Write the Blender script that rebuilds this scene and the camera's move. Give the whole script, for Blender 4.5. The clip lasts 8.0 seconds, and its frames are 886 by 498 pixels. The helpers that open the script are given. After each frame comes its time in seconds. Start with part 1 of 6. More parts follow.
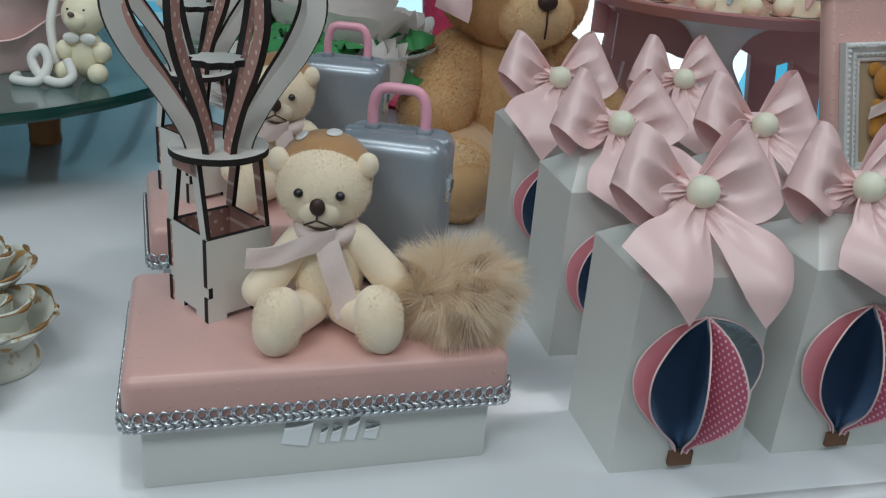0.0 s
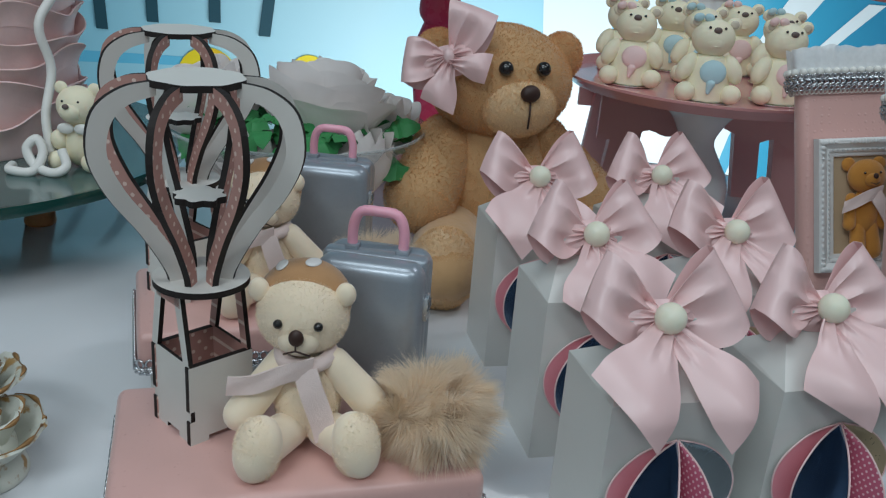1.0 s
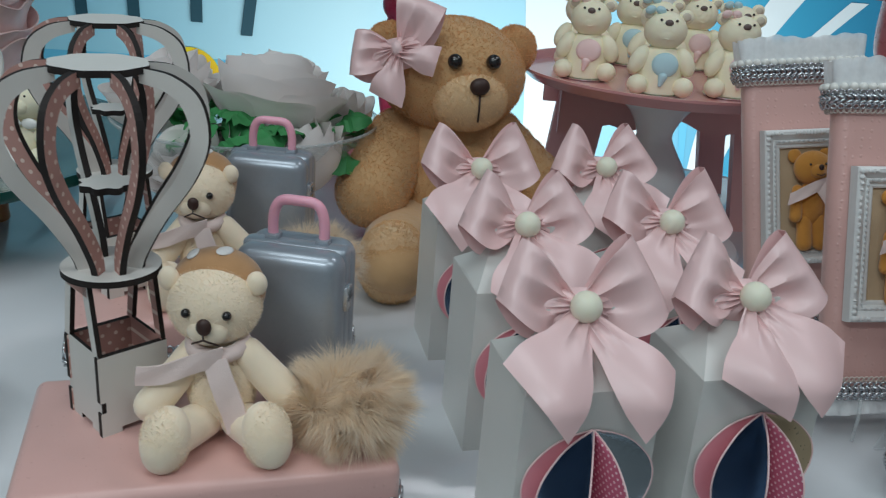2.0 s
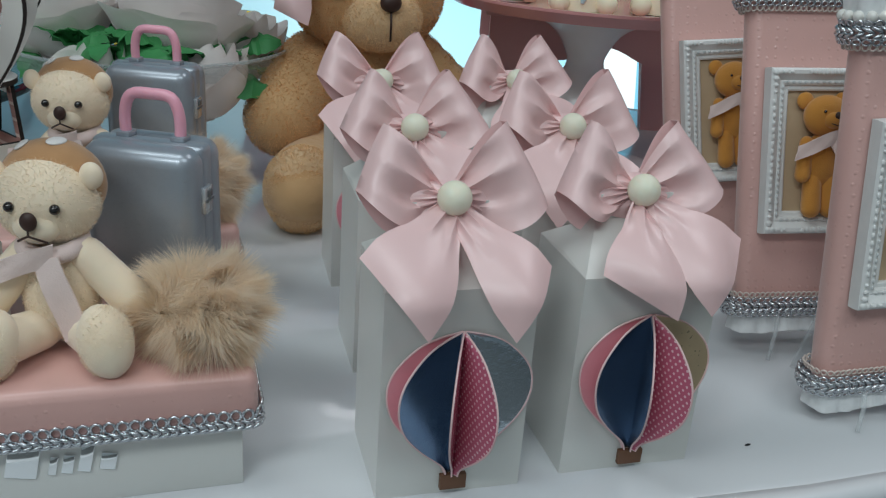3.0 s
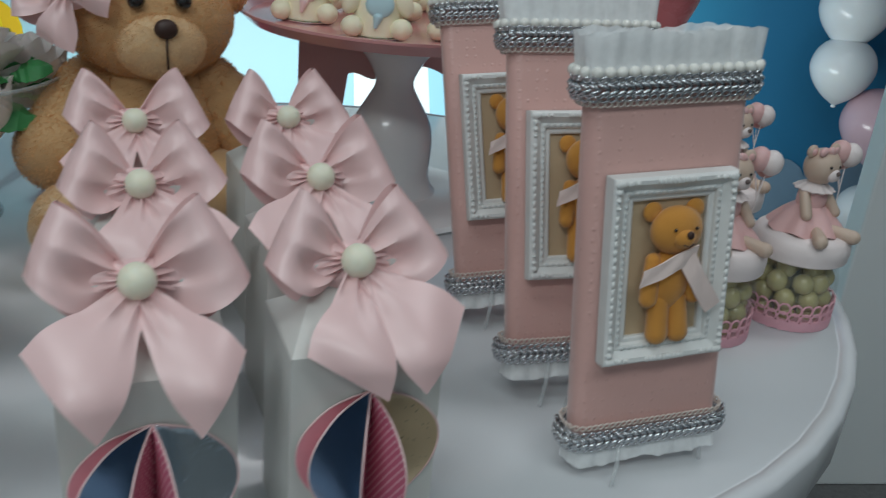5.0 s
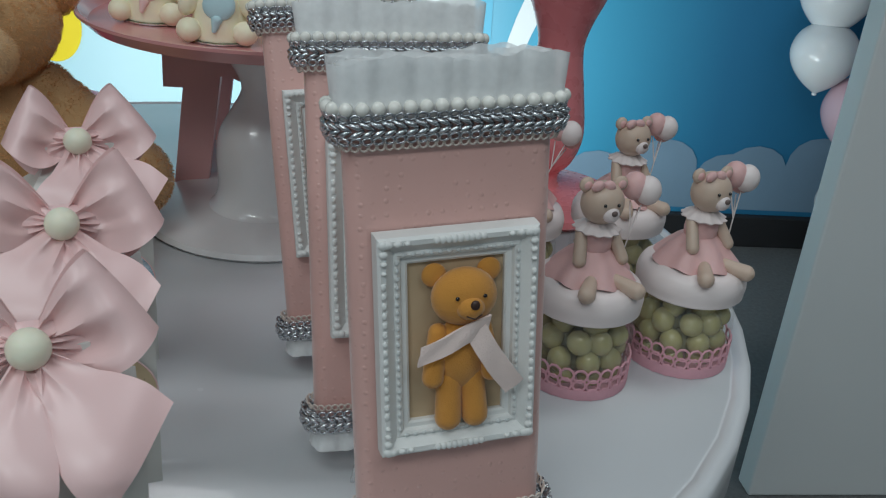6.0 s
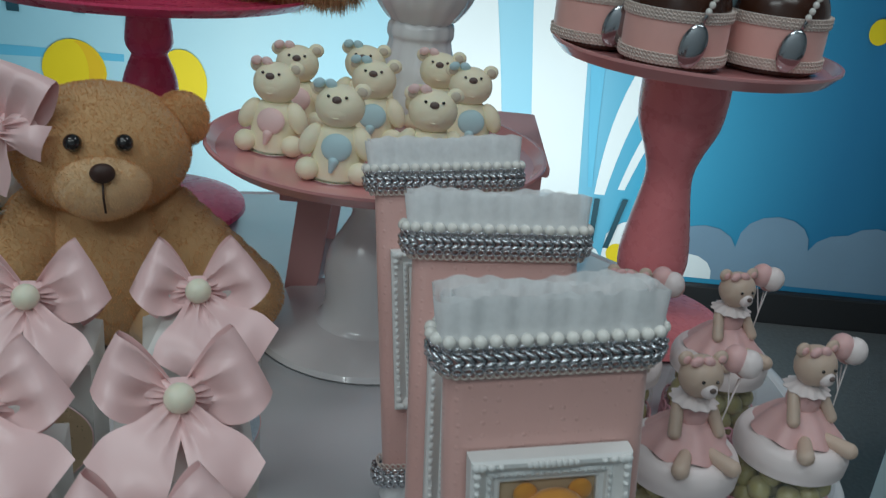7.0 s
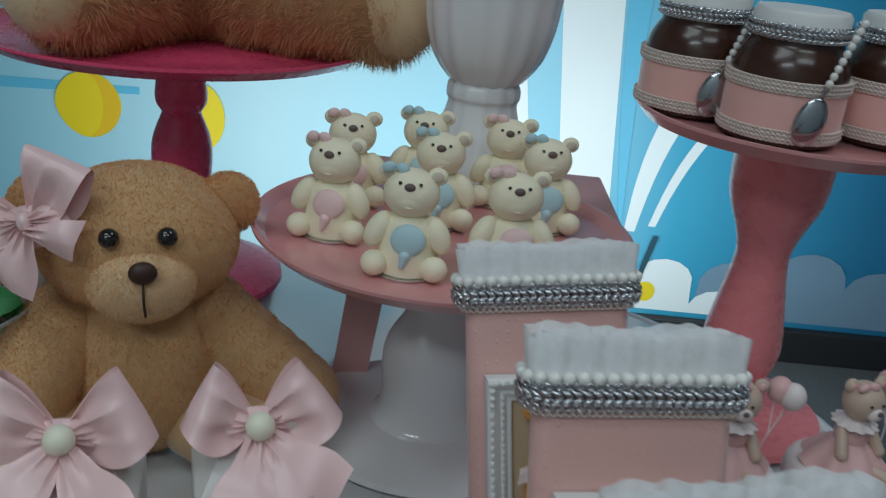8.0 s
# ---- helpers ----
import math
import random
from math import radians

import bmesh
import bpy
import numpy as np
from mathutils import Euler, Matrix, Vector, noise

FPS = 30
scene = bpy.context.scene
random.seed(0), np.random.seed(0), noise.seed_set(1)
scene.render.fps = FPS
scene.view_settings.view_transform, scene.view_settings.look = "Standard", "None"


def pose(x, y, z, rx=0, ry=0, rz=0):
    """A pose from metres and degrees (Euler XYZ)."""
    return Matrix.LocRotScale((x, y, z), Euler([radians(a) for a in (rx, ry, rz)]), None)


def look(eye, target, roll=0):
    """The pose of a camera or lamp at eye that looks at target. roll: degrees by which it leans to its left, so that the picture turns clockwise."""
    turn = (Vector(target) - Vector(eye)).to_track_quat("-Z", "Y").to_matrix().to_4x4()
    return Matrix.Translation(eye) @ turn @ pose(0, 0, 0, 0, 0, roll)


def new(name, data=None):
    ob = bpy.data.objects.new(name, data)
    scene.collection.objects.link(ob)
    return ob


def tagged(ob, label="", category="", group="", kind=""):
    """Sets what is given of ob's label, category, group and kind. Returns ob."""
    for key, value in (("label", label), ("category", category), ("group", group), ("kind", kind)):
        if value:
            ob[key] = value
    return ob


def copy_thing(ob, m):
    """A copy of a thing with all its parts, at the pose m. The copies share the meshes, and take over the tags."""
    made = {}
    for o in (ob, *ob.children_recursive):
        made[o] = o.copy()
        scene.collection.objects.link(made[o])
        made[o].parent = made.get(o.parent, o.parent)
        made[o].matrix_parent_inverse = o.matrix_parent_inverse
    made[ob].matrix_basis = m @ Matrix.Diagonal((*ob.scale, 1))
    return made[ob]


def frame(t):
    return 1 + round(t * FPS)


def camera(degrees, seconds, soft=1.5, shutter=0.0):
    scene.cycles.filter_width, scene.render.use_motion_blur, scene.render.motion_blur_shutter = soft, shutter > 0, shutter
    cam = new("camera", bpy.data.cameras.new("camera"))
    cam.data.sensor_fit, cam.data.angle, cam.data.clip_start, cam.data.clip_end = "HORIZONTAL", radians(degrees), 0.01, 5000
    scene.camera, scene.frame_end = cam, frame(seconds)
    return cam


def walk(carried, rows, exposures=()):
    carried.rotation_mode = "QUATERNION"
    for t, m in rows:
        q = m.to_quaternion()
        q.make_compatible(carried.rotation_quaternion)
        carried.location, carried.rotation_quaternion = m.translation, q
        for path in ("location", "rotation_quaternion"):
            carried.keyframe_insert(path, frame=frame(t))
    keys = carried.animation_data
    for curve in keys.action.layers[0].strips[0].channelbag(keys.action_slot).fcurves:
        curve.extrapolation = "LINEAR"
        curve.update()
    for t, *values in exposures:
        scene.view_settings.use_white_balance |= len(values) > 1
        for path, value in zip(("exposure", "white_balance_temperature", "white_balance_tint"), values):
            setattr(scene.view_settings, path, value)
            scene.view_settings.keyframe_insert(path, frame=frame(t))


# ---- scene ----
cam = camera(52.28, 8.0, soft=1.15, shutter=0.25)
PATH = [
    (0, (0.0285, 0.0180, 1.0372), (0.0373, 0.9374, 0.6439), 4.65),
    (0.5, (0.0295, 0.0245, 1.0581), (0.0404, 0.9487, 0.6764), 4.77),
    (1, (0.0366, 0.0230, 1.0870), (0.0436, 0.9559, 0.7269), 4.48),
    (1.2, (0.0428, 0.0253, 1.0897), (0.0488, 0.9581, 0.7293), 4.51),
    (2.3, (0.1006, 0.0267, 1.0694), (0.1143, 0.9605, 0.7119), 4.23),
    (2.5, (0.1166, 0.0311, 1.0549), (0.1356, 0.9608, 0.6870), 4.17),
    (3, (0.1401, 0.0463, 1.0362), (0.1716, 0.9689, 0.6517), 4.16),
    (3.5, (0.1498, 0.0528, 1.0341), (0.1951, 0.9714, 0.6417), 4.34),
    (4, (0.1600, 0.0524, 1.0406), (0.2252, 0.9680, 0.6438), 4.54),
    (4.5, (0.1796, 0.0581, 1.0528), (0.2878, 0.9710, 0.6593), 4.98),
    (5, (0.2326, 0.0828, 1.0719), (0.3689, 0.9923, 0.6792), 5.52),
    (5.2, (0.2661, 0.1071, 1.0811), (0.4082, 1.0177, 0.6931), 5.56),
    (6.3, (0.3689, 0.1668, 1.0895), (0.4767, 1.0671, 0.6678), 5.08),
    (6.5, (0.3689, 0.1644, 1.1110), (0.4487, 1.0708, 0.6962), 5.21),
    (7, (0.3535, 0.1835, 1.1646), (0.3698, 1.1051, 0.7768), 5.86),
    (7.5, (0.3359, 0.2017, 1.1783), (0.3441, 1.1280, 0.8015), 5.71),
    (8, (0.2937, 0.2859, 1.1820), (0.3036, 1.2142, 0.8103), 5.79),
]
walk(cam, [(t, look(eye, target, roll)) for t, eye, target, roll in PATH],
     exposures=[(0, -0.47, 6510, 10), (1, -0.53, 6260, 10), (2.5, -0.53, 6460, 10), (3.5, -0.39, 6510, 10), (4.5, -0.54, 6560, 10), (5, -0.63, 6560, 10), (6.5, -0.62, 6510, 10), (7, -0.81, 6410, 8), (7.5, -0.89, 6280, 8), (8, -0.89, 6240, 8)])

# ---- world and lights ----
world = bpy.data.worlds.new("world")
scene.world = world
world.use_nodes = True
world.node_tree.nodes["Background"].inputs[0].default_value = (0.75, 0.88, 1.0, 1)
world.node_tree.nodes["Background"].inputs[1].default_value = 0.25


def area_lamp(name, place, target, sx, sy, watts, colour):
    data = bpy.data.lights.new(name, "AREA")
    data.shape, data.size, data.size_y, data.energy, data.color = "RECTANGLE", sx, sy, watts, colour
    ob = new(name, data)
    ob.matrix_world = look(place, target)
    return ob


# unseen ceiling lamps assumed for the hall, and the uplight that stands behind the table
area_lamp("unseen_ceiling_light", (-0.5, 0.1, 2.76), (-0.5, 0.1, 0), 1.2, 0.5, 13, (0.89, 0.98, 1.0))
area_lamp("unseen_ceiling_light", (0.9, -0.7, 2.76), (0.9, -0.7, 0), 1.2, 0.5, 14, (0.89, 0.98, 1.0))
# added to brighten the bows and box fronts from the front left
area_lamp("unseen_ceiling_light", (-0.75, -1.35, 2.76), (-0.75, -1.35, 0), 1.2, 0.5, 31, (0.89, 0.98, 1.0))
area_lamp("unseen_ceiling_light", (1.3, 1.05, 2.76), (1.3, 1.05, 0), 0.6, 0.5, 10, (0.95, 0.96, 1.0))
area_lamp("backdrop_uplight", (0.32, 1.85, 0.40), (0.32, 2.65, 0.60), 1.6, 0.2, 19, (0.88, 0.99, 1.0))

# ---- materials ----
MATS = {}


def mat(name, colour, rough=0.5, metal=0.0, vary=0.08, scale=60.0, bump=0.15, bscale=400.0, sheen=0.0, alpha=1.0,
        trans=0.0, coat=0.0, sss=0.0, aniso=0.0, speck=0.0, dist=0.0006):
    m = bpy.data.materials.new(name)
    m.use_nodes = True
    nt = m.node_tree
    b = nt.nodes["Principled BSDF"]
    tc = nt.nodes.new("ShaderNodeTexCoord")
    n1 = nt.nodes.new("ShaderNodeTexNoise")
    n1.inputs["Scale"].default_value, n1.inputs["Detail"].default_value = scale, 5
    nt.links.new(tc.outputs["Object"], n1.inputs["Vector"])
    n2 = nt.nodes.new("ShaderNodeTexNoise")
    n2.inputs["Scale"].default_value, n2.inputs["Detail"].default_value = bscale, 3
    nt.links.new(tc.outputs["Object"], n2.inputs["Vector"])
    ramp = nt.nodes.new("ShaderNodeMix")
    ramp.data_type = "RGBA"
    ramp.inputs["A"].default_value = (*[max(0, c * (1 - vary)) for c in colour], 1)
    ramp.inputs["B"].default_value = (*[min(1, c * (1 + vary)) for c in colour], 1)
    nt.links.new(n1.outputs["Fac"], ramp.inputs["Factor"])
    nt.links.new(ramp.outputs["Result"], b.inputs["Base Color"])
    rr = nt.nodes.new("ShaderNodeMapRange")
    rr.inputs["To Min"].default_value, rr.inputs["To Max"].default_value = max(0, rough - 0.07), min(1, rough + 0.07)
    nt.links.new(n2.outputs["Fac"], rr.inputs["Value"])
    nt.links.new(rr.outputs["Result"], b.inputs["Roughness"])
    if bump:
        bp = nt.nodes.new("ShaderNodeBump")
        bp.inputs["Strength"].default_value, bp.inputs["Distance"].default_value = bump, dist
        nt.links.new(n2.outputs["Fac"], bp.inputs["Height"])
        nt.links.new(bp.outputs["Normal"], b.inputs["Normal"])
    b.inputs["Metallic"].default_value = metal
    b.inputs["Sheen Weight"].default_value = sheen
    b.inputs["Alpha"].default_value = alpha
    b.inputs["Transmission Weight"].default_value = trans
    b.inputs["Coat Weight"].default_value = coat
    b.inputs["Anisotropic"].default_value = aniso
    if sss:
        b.inputs["Subsurface Weight"].default_value = sss
        b.inputs["Subsurface Radius"].default_value = (0.006, 0.004, 0.003)
    MATS[name] = m
    return m


def dotted(name, base, dot, pitch, radius, rough=0.55):
    """Printed card with a grid of round dots, laid out on the UV map in metres."""
    m = mat(name, base, rough, vary=0.06, scale=200, bump=0.05)
    nt = m.node_tree
    b = nt.nodes["Principled BSDF"]
    uv = nt.nodes.new("ShaderNodeUVMap")
    sep = nt.nodes.new("ShaderNodeSeparateXYZ")
    nt.links.new(uv.outputs["UV"], sep.inputs[0])

    def op(kind, a, c):
        n = nt.nodes.new("ShaderNodeMath")
        n.operation = kind
        for k, v in enumerate((a, c)):
            if isinstance(v, (int, float)):
                n.inputs[k].default_value = v
            else:
                nt.links.new(v, n.inputs[k])
        return n.outputs[0]

    row = op("DIVIDE", sep.outputs["Y"], pitch * 0.7)
    odd = op("MULTIPLY", op("MODULO", op("FLOOR", row, 0), 2), 0.5)
    fx = op("SUBTRACT", op("FRACT", op("ADD", op("ADD", op("DIVIDE", sep.outputs["X"], pitch), odd), 50), 0), 0.5)
    fy = op("MULTIPLY", op("SUBTRACT", op("FRACT", row, 0), 0.5), 0.7)
    d = op("SQRT", op("ADD", op("MULTIPLY", fx, fx), op("MULTIPLY", fy, fy)), 0)
    inside = op("LESS_THAN", d, radius / pitch)
    mix = nt.nodes.new("ShaderNodeMix")
    mix.data_type = "RGBA"
    nt.links.new(inside, mix.inputs["Factor"])
    nt.links.new(b.inputs["Base Color"].links[0].from_socket, mix.inputs["A"])
    mix.inputs["B"].default_value = (*dot, 1)
    nt.links.new(mix.outputs["Result"], b.inputs["Base Color"])
    return m


def embossed(name, colour, pitch):
    """Pink satin paper with small raised dots."""
    m = mat(name, colour, 0.30, vary=0.05, scale=30, bump=0.0)
    nt = m.node_tree
    b = nt.nodes["Principled BSDF"]
    tc = nt.nodes.new("ShaderNodeTexCoord")
    v = nt.nodes.new("ShaderNodeTexVoronoi")
    v.inputs["Scale"].default_value, v.inputs["Randomness"].default_value = 1 / pitch, 0.25
    nt.links.new(tc.outputs["Object"], v.inputs["Vector"])
    mr = nt.nodes.new("ShaderNodeMapRange")
    mr.inputs["From Min"].default_value, mr.inputs["From Max"].default_value = 0.08, 0.22
    mr.inputs["To Min"].default_value, mr.inputs["To Max"].default_value = 1, 0
    nt.links.new(v.outputs["Distance"], mr.inputs["Value"])
    bp = nt.nodes.new("ShaderNodeBump")
    bp.inputs["Strength"].default_value, bp.inputs["Distance"].default_value = 0.5, 0.0005
    nt.links.new(mr.outputs["Result"], bp.inputs["Height"])
    nt.links.new(bp.outputs["Normal"], b.inputs["Normal"])
    b.inputs["Sheen Weight"].default_value = 0.3
    return m


WHITE_TABLE = mat("white_table_paint", (0.72, 0.74, 0.765), 0.24, vary=0.06, scale=5, bump=0.02, bscale=9, dist=0.001, coat=0.3)
CARD = mat("pearly_white_card", (0.71, 0.715, 0.685), 0.38, vary=0.03, scale=18, bump=0.08, bscale=900, sheen=0.2, dist=0.0002)
CARD_IN = mat("raw_card", (0.66, 0.58, 0.47), 0.7, vary=0.05, bump=0.1)
SATIN = mat("pink_satin", (1.0, 0.725, 0.72), 0.42, vary=0.02, scale=40, bump=0.08, bscale=1500, coat=0.7, dist=0.0002)
SATIN.node_tree.nodes["Principled BSDF"].inputs["Specular IOR Level"].default_value = 0.8
SATIN.node_tree.nodes["Principled BSDF"].inputs["Coat Roughness"].default_value = 0.34
PINK_PAPER = embossed("pink_dotted_paper", (0.72, 0.43, 0.39), 0.006)
PEARL_IVORY = mat("ivory_bead", (0.86, 0.84, 0.68), 0.42, vary=0.03, bump=0.03, sss=0.2)
PEARL_WHITE = mat("white_pearl", (0.86, 0.85, 0.80), 0.22, vary=0.03, bump=0.0, coat=0.6)
SHAGGY = mat("shaggy_brown_plush", (0.60, 0.37, 0.19), 0.95, vary=0.2, scale=40, bump=0.3, bscale=500, sheen=0.4)
FUR_BROWN = mat("brown_fur", (0.72, 0.46, 0.26), 0.85, vary=0.15, scale=90, bump=0.0)
SILVER = mat("silver_braid", (0.64, 0.66, 0.69), 0.2, metal=1.0, vary=0.25, scale=900, bump=0.25, bscale=1800, dist=0.0006)
MIRROR = mat("silver_mirror_acrylic", (0.82, 0.85, 0.86), 0.08, metal=1.0, vary=0.02, bump=0.0)
CREAM = mat("cream_felt_plush", (0.94, 0.79, 0.60), 0.85, vary=0.06, scale=120, bump=0.16, bscale=1600, sheen=0.5, sss=0.1)
TAN = mat("tan_felt", (0.50, 0.27, 0.12), 0.9, vary=0.1, scale=150, bump=0.5, bscale=1600, sheen=0.4)
WHITE_FELT = mat("white_felt", (0.82, 0.80, 0.78), 0.9, vary=0.04, bump=0.4, bscale=1500)
SCARF = mat("pale_pink_felt", (0.84, 0.68, 0.64), 0.9, vary=0.05, scale=150, bump=0.5, bscale=1400, sheen=0.4)
BLACK = mat("black_bead", (0.012, 0.010, 0.010), 0.12, vary=0.0, bump=0.0, coat=0.5)
DARK_BROWN = mat("dark_brown_thread", (0.045, 0.02, 0.015), 0.5, vary=0.1, bump=0.2)
BROWN_PLUSH = mat("brown_plush", (0.66, 0.41, 0.20), 0.95, vary=0.16, scale=35, bump=0.7, bscale=150, sheen=0.5, dist=0.0012)
BROWN_LIGHT = mat("light_brown_plush", (0.80, 0.58, 0.35), 0.95, vary=0.14, scale=45, bump=0.7, bscale=150, sheen=0.5, dist=0.0012)
PILE = mat("brown_pile", (0.74, 0.47, 0.24), 0.9, vary=0.2, scale=60, bump=0.0)
PILE_LIGHT = mat("pale_pile", (0.86, 0.64, 0.40), 0.9, vary=0.2, scale=60, bump=0.0)
FUR_CREAM = mat("cream_fur", (1.0, 0.84, 0.70), 0.8, vary=0.16, scale=90, bump=0.0, sheen=0.3)
ORANGE = mat("orange_felt_plush", (0.62, 0.27, 0.045), 0.9, vary=0.1, scale=150, bump=0.6, bscale=1500, sheen=0.4)
SUITCASE = mat("grey_pearl_plastic", (0.35, 0.39, 0.44), 0.30, metal=0.4, vary=0.06, scale=300, bump=0.06, bscale=2500, coat=0.2)
SILVER_LATCH = mat("silver_plastic", (0.62, 0.64, 0.66), 0.25, metal=0.7, vary=0.05, bump=0.05)
SUITCASE_DARK = mat("dark_grey_plastic", (0.12, 0.13, 0.14), 0.35, vary=0.05, bump=0.05)
HANDLE_PINK = mat("pink_plastic", (0.92, 0.44, 0.55), 0.3, vary=0.03, bump=0.0, sss=0.15)
PLY_WHITE = mat("white_faced_plywood", (0.72, 0.70, 0.66), 0.5, vary=0.04, scale=40, bump=0.08, bscale=500)
PLY_EDGE = mat("burnt_plywood_edge", (0.012, 0.007, 0.006), 0.7, vary=0.3, bump=0.2)
PLY_DOT = dotted("dusty_pink_dotted_card", (0.50, 0.27, 0.23), (0.78, 0.62, 0.55), 0.0075, 0.0011)
CARD_PINK = mat("pink_card", (0.86, 0.37, 0.43), 0.45, vary=0.05, scale=200, bump=0.1)
CARD_EDGE = mat("pale_pink_card", (0.86, 0.62, 0.62), 0.6, vary=0.05, bump=0.1)
# silver mirror card, with its dark blue reflection tinted into the base colour
CARD_BLUE_REFLECTION = mat("blue_reflection_mirror_card", (0.40, 0.49, 0.61), 0.22, metal=1.0, vary=0.05, scale=60, bump=0.05, bscale=300, dist=0.0004)
CARD_MIRROR = mat("crinkled_silver_card", (0.72, 0.82, 0.90), 0.24, metal=1.0, vary=0.06, bump=0.8, bscale=260, dist=0.0006)
CARD_DOT = dotted("magenta_dotted_card", (0.60, 0.15, 0.24), (0.90, 0.66, 0.70), 0.0037, 0.00068)
# gold stands in for a warm reflection on the silver pocket, given as colour
CARD_GOLD_REFLECTION = mat("gold_reflection_card", (0.72, 0.56, 0.36), 0.3, metal=0.6, vary=0.08, bump=0.2)
CARD_BROWN = mat("brown_card", (0.16, 0.075, 0.04), 0.6, vary=0.1, bump=0.2)
FRAME_WHITE = mat("white_resin", (0.78, 0.79, 0.78), 0.5, vary=0.05, scale=120, bump=0.25, bscale=700)
FRAME_GREY = mat("worn_grey_resin", (0.66, 0.68, 0.68), 0.55, vary=0.12, scale=300, bump=0.4, bscale=500)
BACKING = mat("beige_backing", (0.52, 0.39, 0.25), 0.7, vary=0.08, bump=0.2)
PINK_MDF = mat("dusty_pink_paint", (0.78, 0.43, 0.42), 0.5, vary=0.1, scale=9, bump=0.12, bscale=120)
PINK_MDF.node_tree.nodes["Principled BSDF"].inputs["Specular IOR Level"].default_value = 0.12
PINK_PLATE = mat("pink_lacquer", (0.66, 0.30, 0.30), 0.22, vary=0.05, scale=12, bump=0.03, coat=0.4)
MAGENTA = mat("magenta_lacquer", (0.82, 0.08, 0.19), 0.28, vary=0.08, scale=12, bump=0.04, bscale=80, coat=0.1)
CORAL = mat("coral_pink_lacquer", (0.88, 0.27, 0.29), 0.28, vary=0.06, scale=12, bump=0.04, bscale=80, coat=0.15)
CERAMIC = mat("white_ceramic", (0.86, 0.86, 0.87), 0.2, vary=0.06, scale=14, bump=0.05, bscale=120, coat=0.3, dist=0.001)
FONDANT = mat("cream_fondant", (0.92, 0.85, 0.64), 0.55, vary=0.05, scale=80, bump=0.15, bscale=600, sss=0.2)
FONDANT_PINK = mat("pink_fondant", (0.86, 0.62, 0.60), 0.55, vary=0.08, scale=90, bump=0.15, bscale=500, sss=0.15)
FONDANT_BLUE = mat("blue_fondant", (0.48, 0.68, 0.73), 0.55, vary=0.08, scale=90, bump=0.15, bscale=500)
FONDANT_WHITE = mat("white_fondant", (0.85, 0.84, 0.80), 0.5, vary=0.04, bump=0.1)
CLAY_BEIGE = mat("beige_cold_clay", (0.60, 0.46, 0.37), 0.45, vary=0.05, scale=90, bump=0.1, bscale=600, sss=0.15)
CLAY_PINK = mat("pink_cold_clay", (0.76, 0.47, 0.46), 0.45, vary=0.06, scale=90, bump=0.12, sss=0.15)
CLAY_ROSE = mat("rose_cold_clay", (0.66, 0.36, 0.33), 0.35, vary=0.06, scale=90, bump=0.06)
CLAY_WHITE = mat("white_cold_clay", (0.82, 0.73, 0.72), 0.4, vary=0.04, bump=0.1)
NOSE_GREY = mat("grey_brown_clay", (0.15, 0.11, 0.10), 0.5, vary=0.05, bump=0.1)
DRAGEE = mat("pistachio_dragee", (0.47, 0.42, 0.19), 0.25, vary=0.12, scale=40, bump=0.05, coat=0.4)
LACE_PINK = mat("pink_crochet_lace", (0.76, 0.40, 0.47), 0.85, vary=0.08, scale=300, bump=0.6, bscale=1500)
LACE_CREAM = mat("cream_lace", (0.78, 0.68, 0.62), 0.85, vary=0.1, scale=400, bump=0.7, bscale=1500)
CHOCOLATE = mat("chocolate_spread", (0.05, 0.018, 0.010), 0.24, vary=0.1, bump=0.03, coat=0.15)
RIBBON = mat("salmon_satin_band", (0.84, 0.48, 0.43), 0.35, vary=0.06, scale=60, bump=0.1, bscale=1200, sheen=0.3)
STEEL = mat("polished_steel", (0.46, 0.47, 0.49), 0.1, metal=1.0, vary=0.03, bump=0.0)
PETAL = mat("pale_pink_silk_petal", (0.98, 0.92, 0.90), 0.7, vary=0.05, scale=50, bump=0.25, bscale=250, sheen=0.2)
LEAF = mat("green_silk_leaf", (0.045, 0.26, 0.08), 0.6, vary=0.3, scale=60, bump=0.3, bscale=300)
WOOD = mat("turned_wood", (0.42, 0.19, 0.07), 0.4, vary=0.25, scale=30, bump=0.15, bscale=150)
GOLD_RUB = mat("gilded_white_resin", (0.66, 0.67, 0.60), 0.45, vary=0.1, bump=0.3, bscale=400)
def gold_patches(m, gold):
    """Worn gold left in blotches over a pale ground."""
    nt = m.node_tree
    b = nt.nodes["Principled BSDF"]
    tc = nt.nodes.new("ShaderNodeTexCoord")
    n = nt.nodes.new("ShaderNodeTexNoise")
    n.inputs["Scale"].default_value, n.inputs["Detail"].default_value = 90, 6
    nt.links.new(tc.outputs["Object"], n.inputs["Vector"])
    mr = nt.nodes.new("ShaderNodeMapRange")
    mr.inputs["From Min"].default_value, mr.inputs["From Max"].default_value = 0.58, 0.66
    nt.links.new(n.outputs["Fac"], mr.inputs["Value"])
    mix = nt.nodes.new("ShaderNodeMix")
    mix.data_type = "RGBA"
    nt.links.new(mr.outputs["Result"], mix.inputs["Factor"])
    nt.links.new(b.inputs["Base Color"].links[0].from_socket, mix.inputs["A"])
    mix.inputs["B"].default_value = (*gold, 1)
    nt.links.new(mix.outputs["Result"], b.inputs["Base Color"])


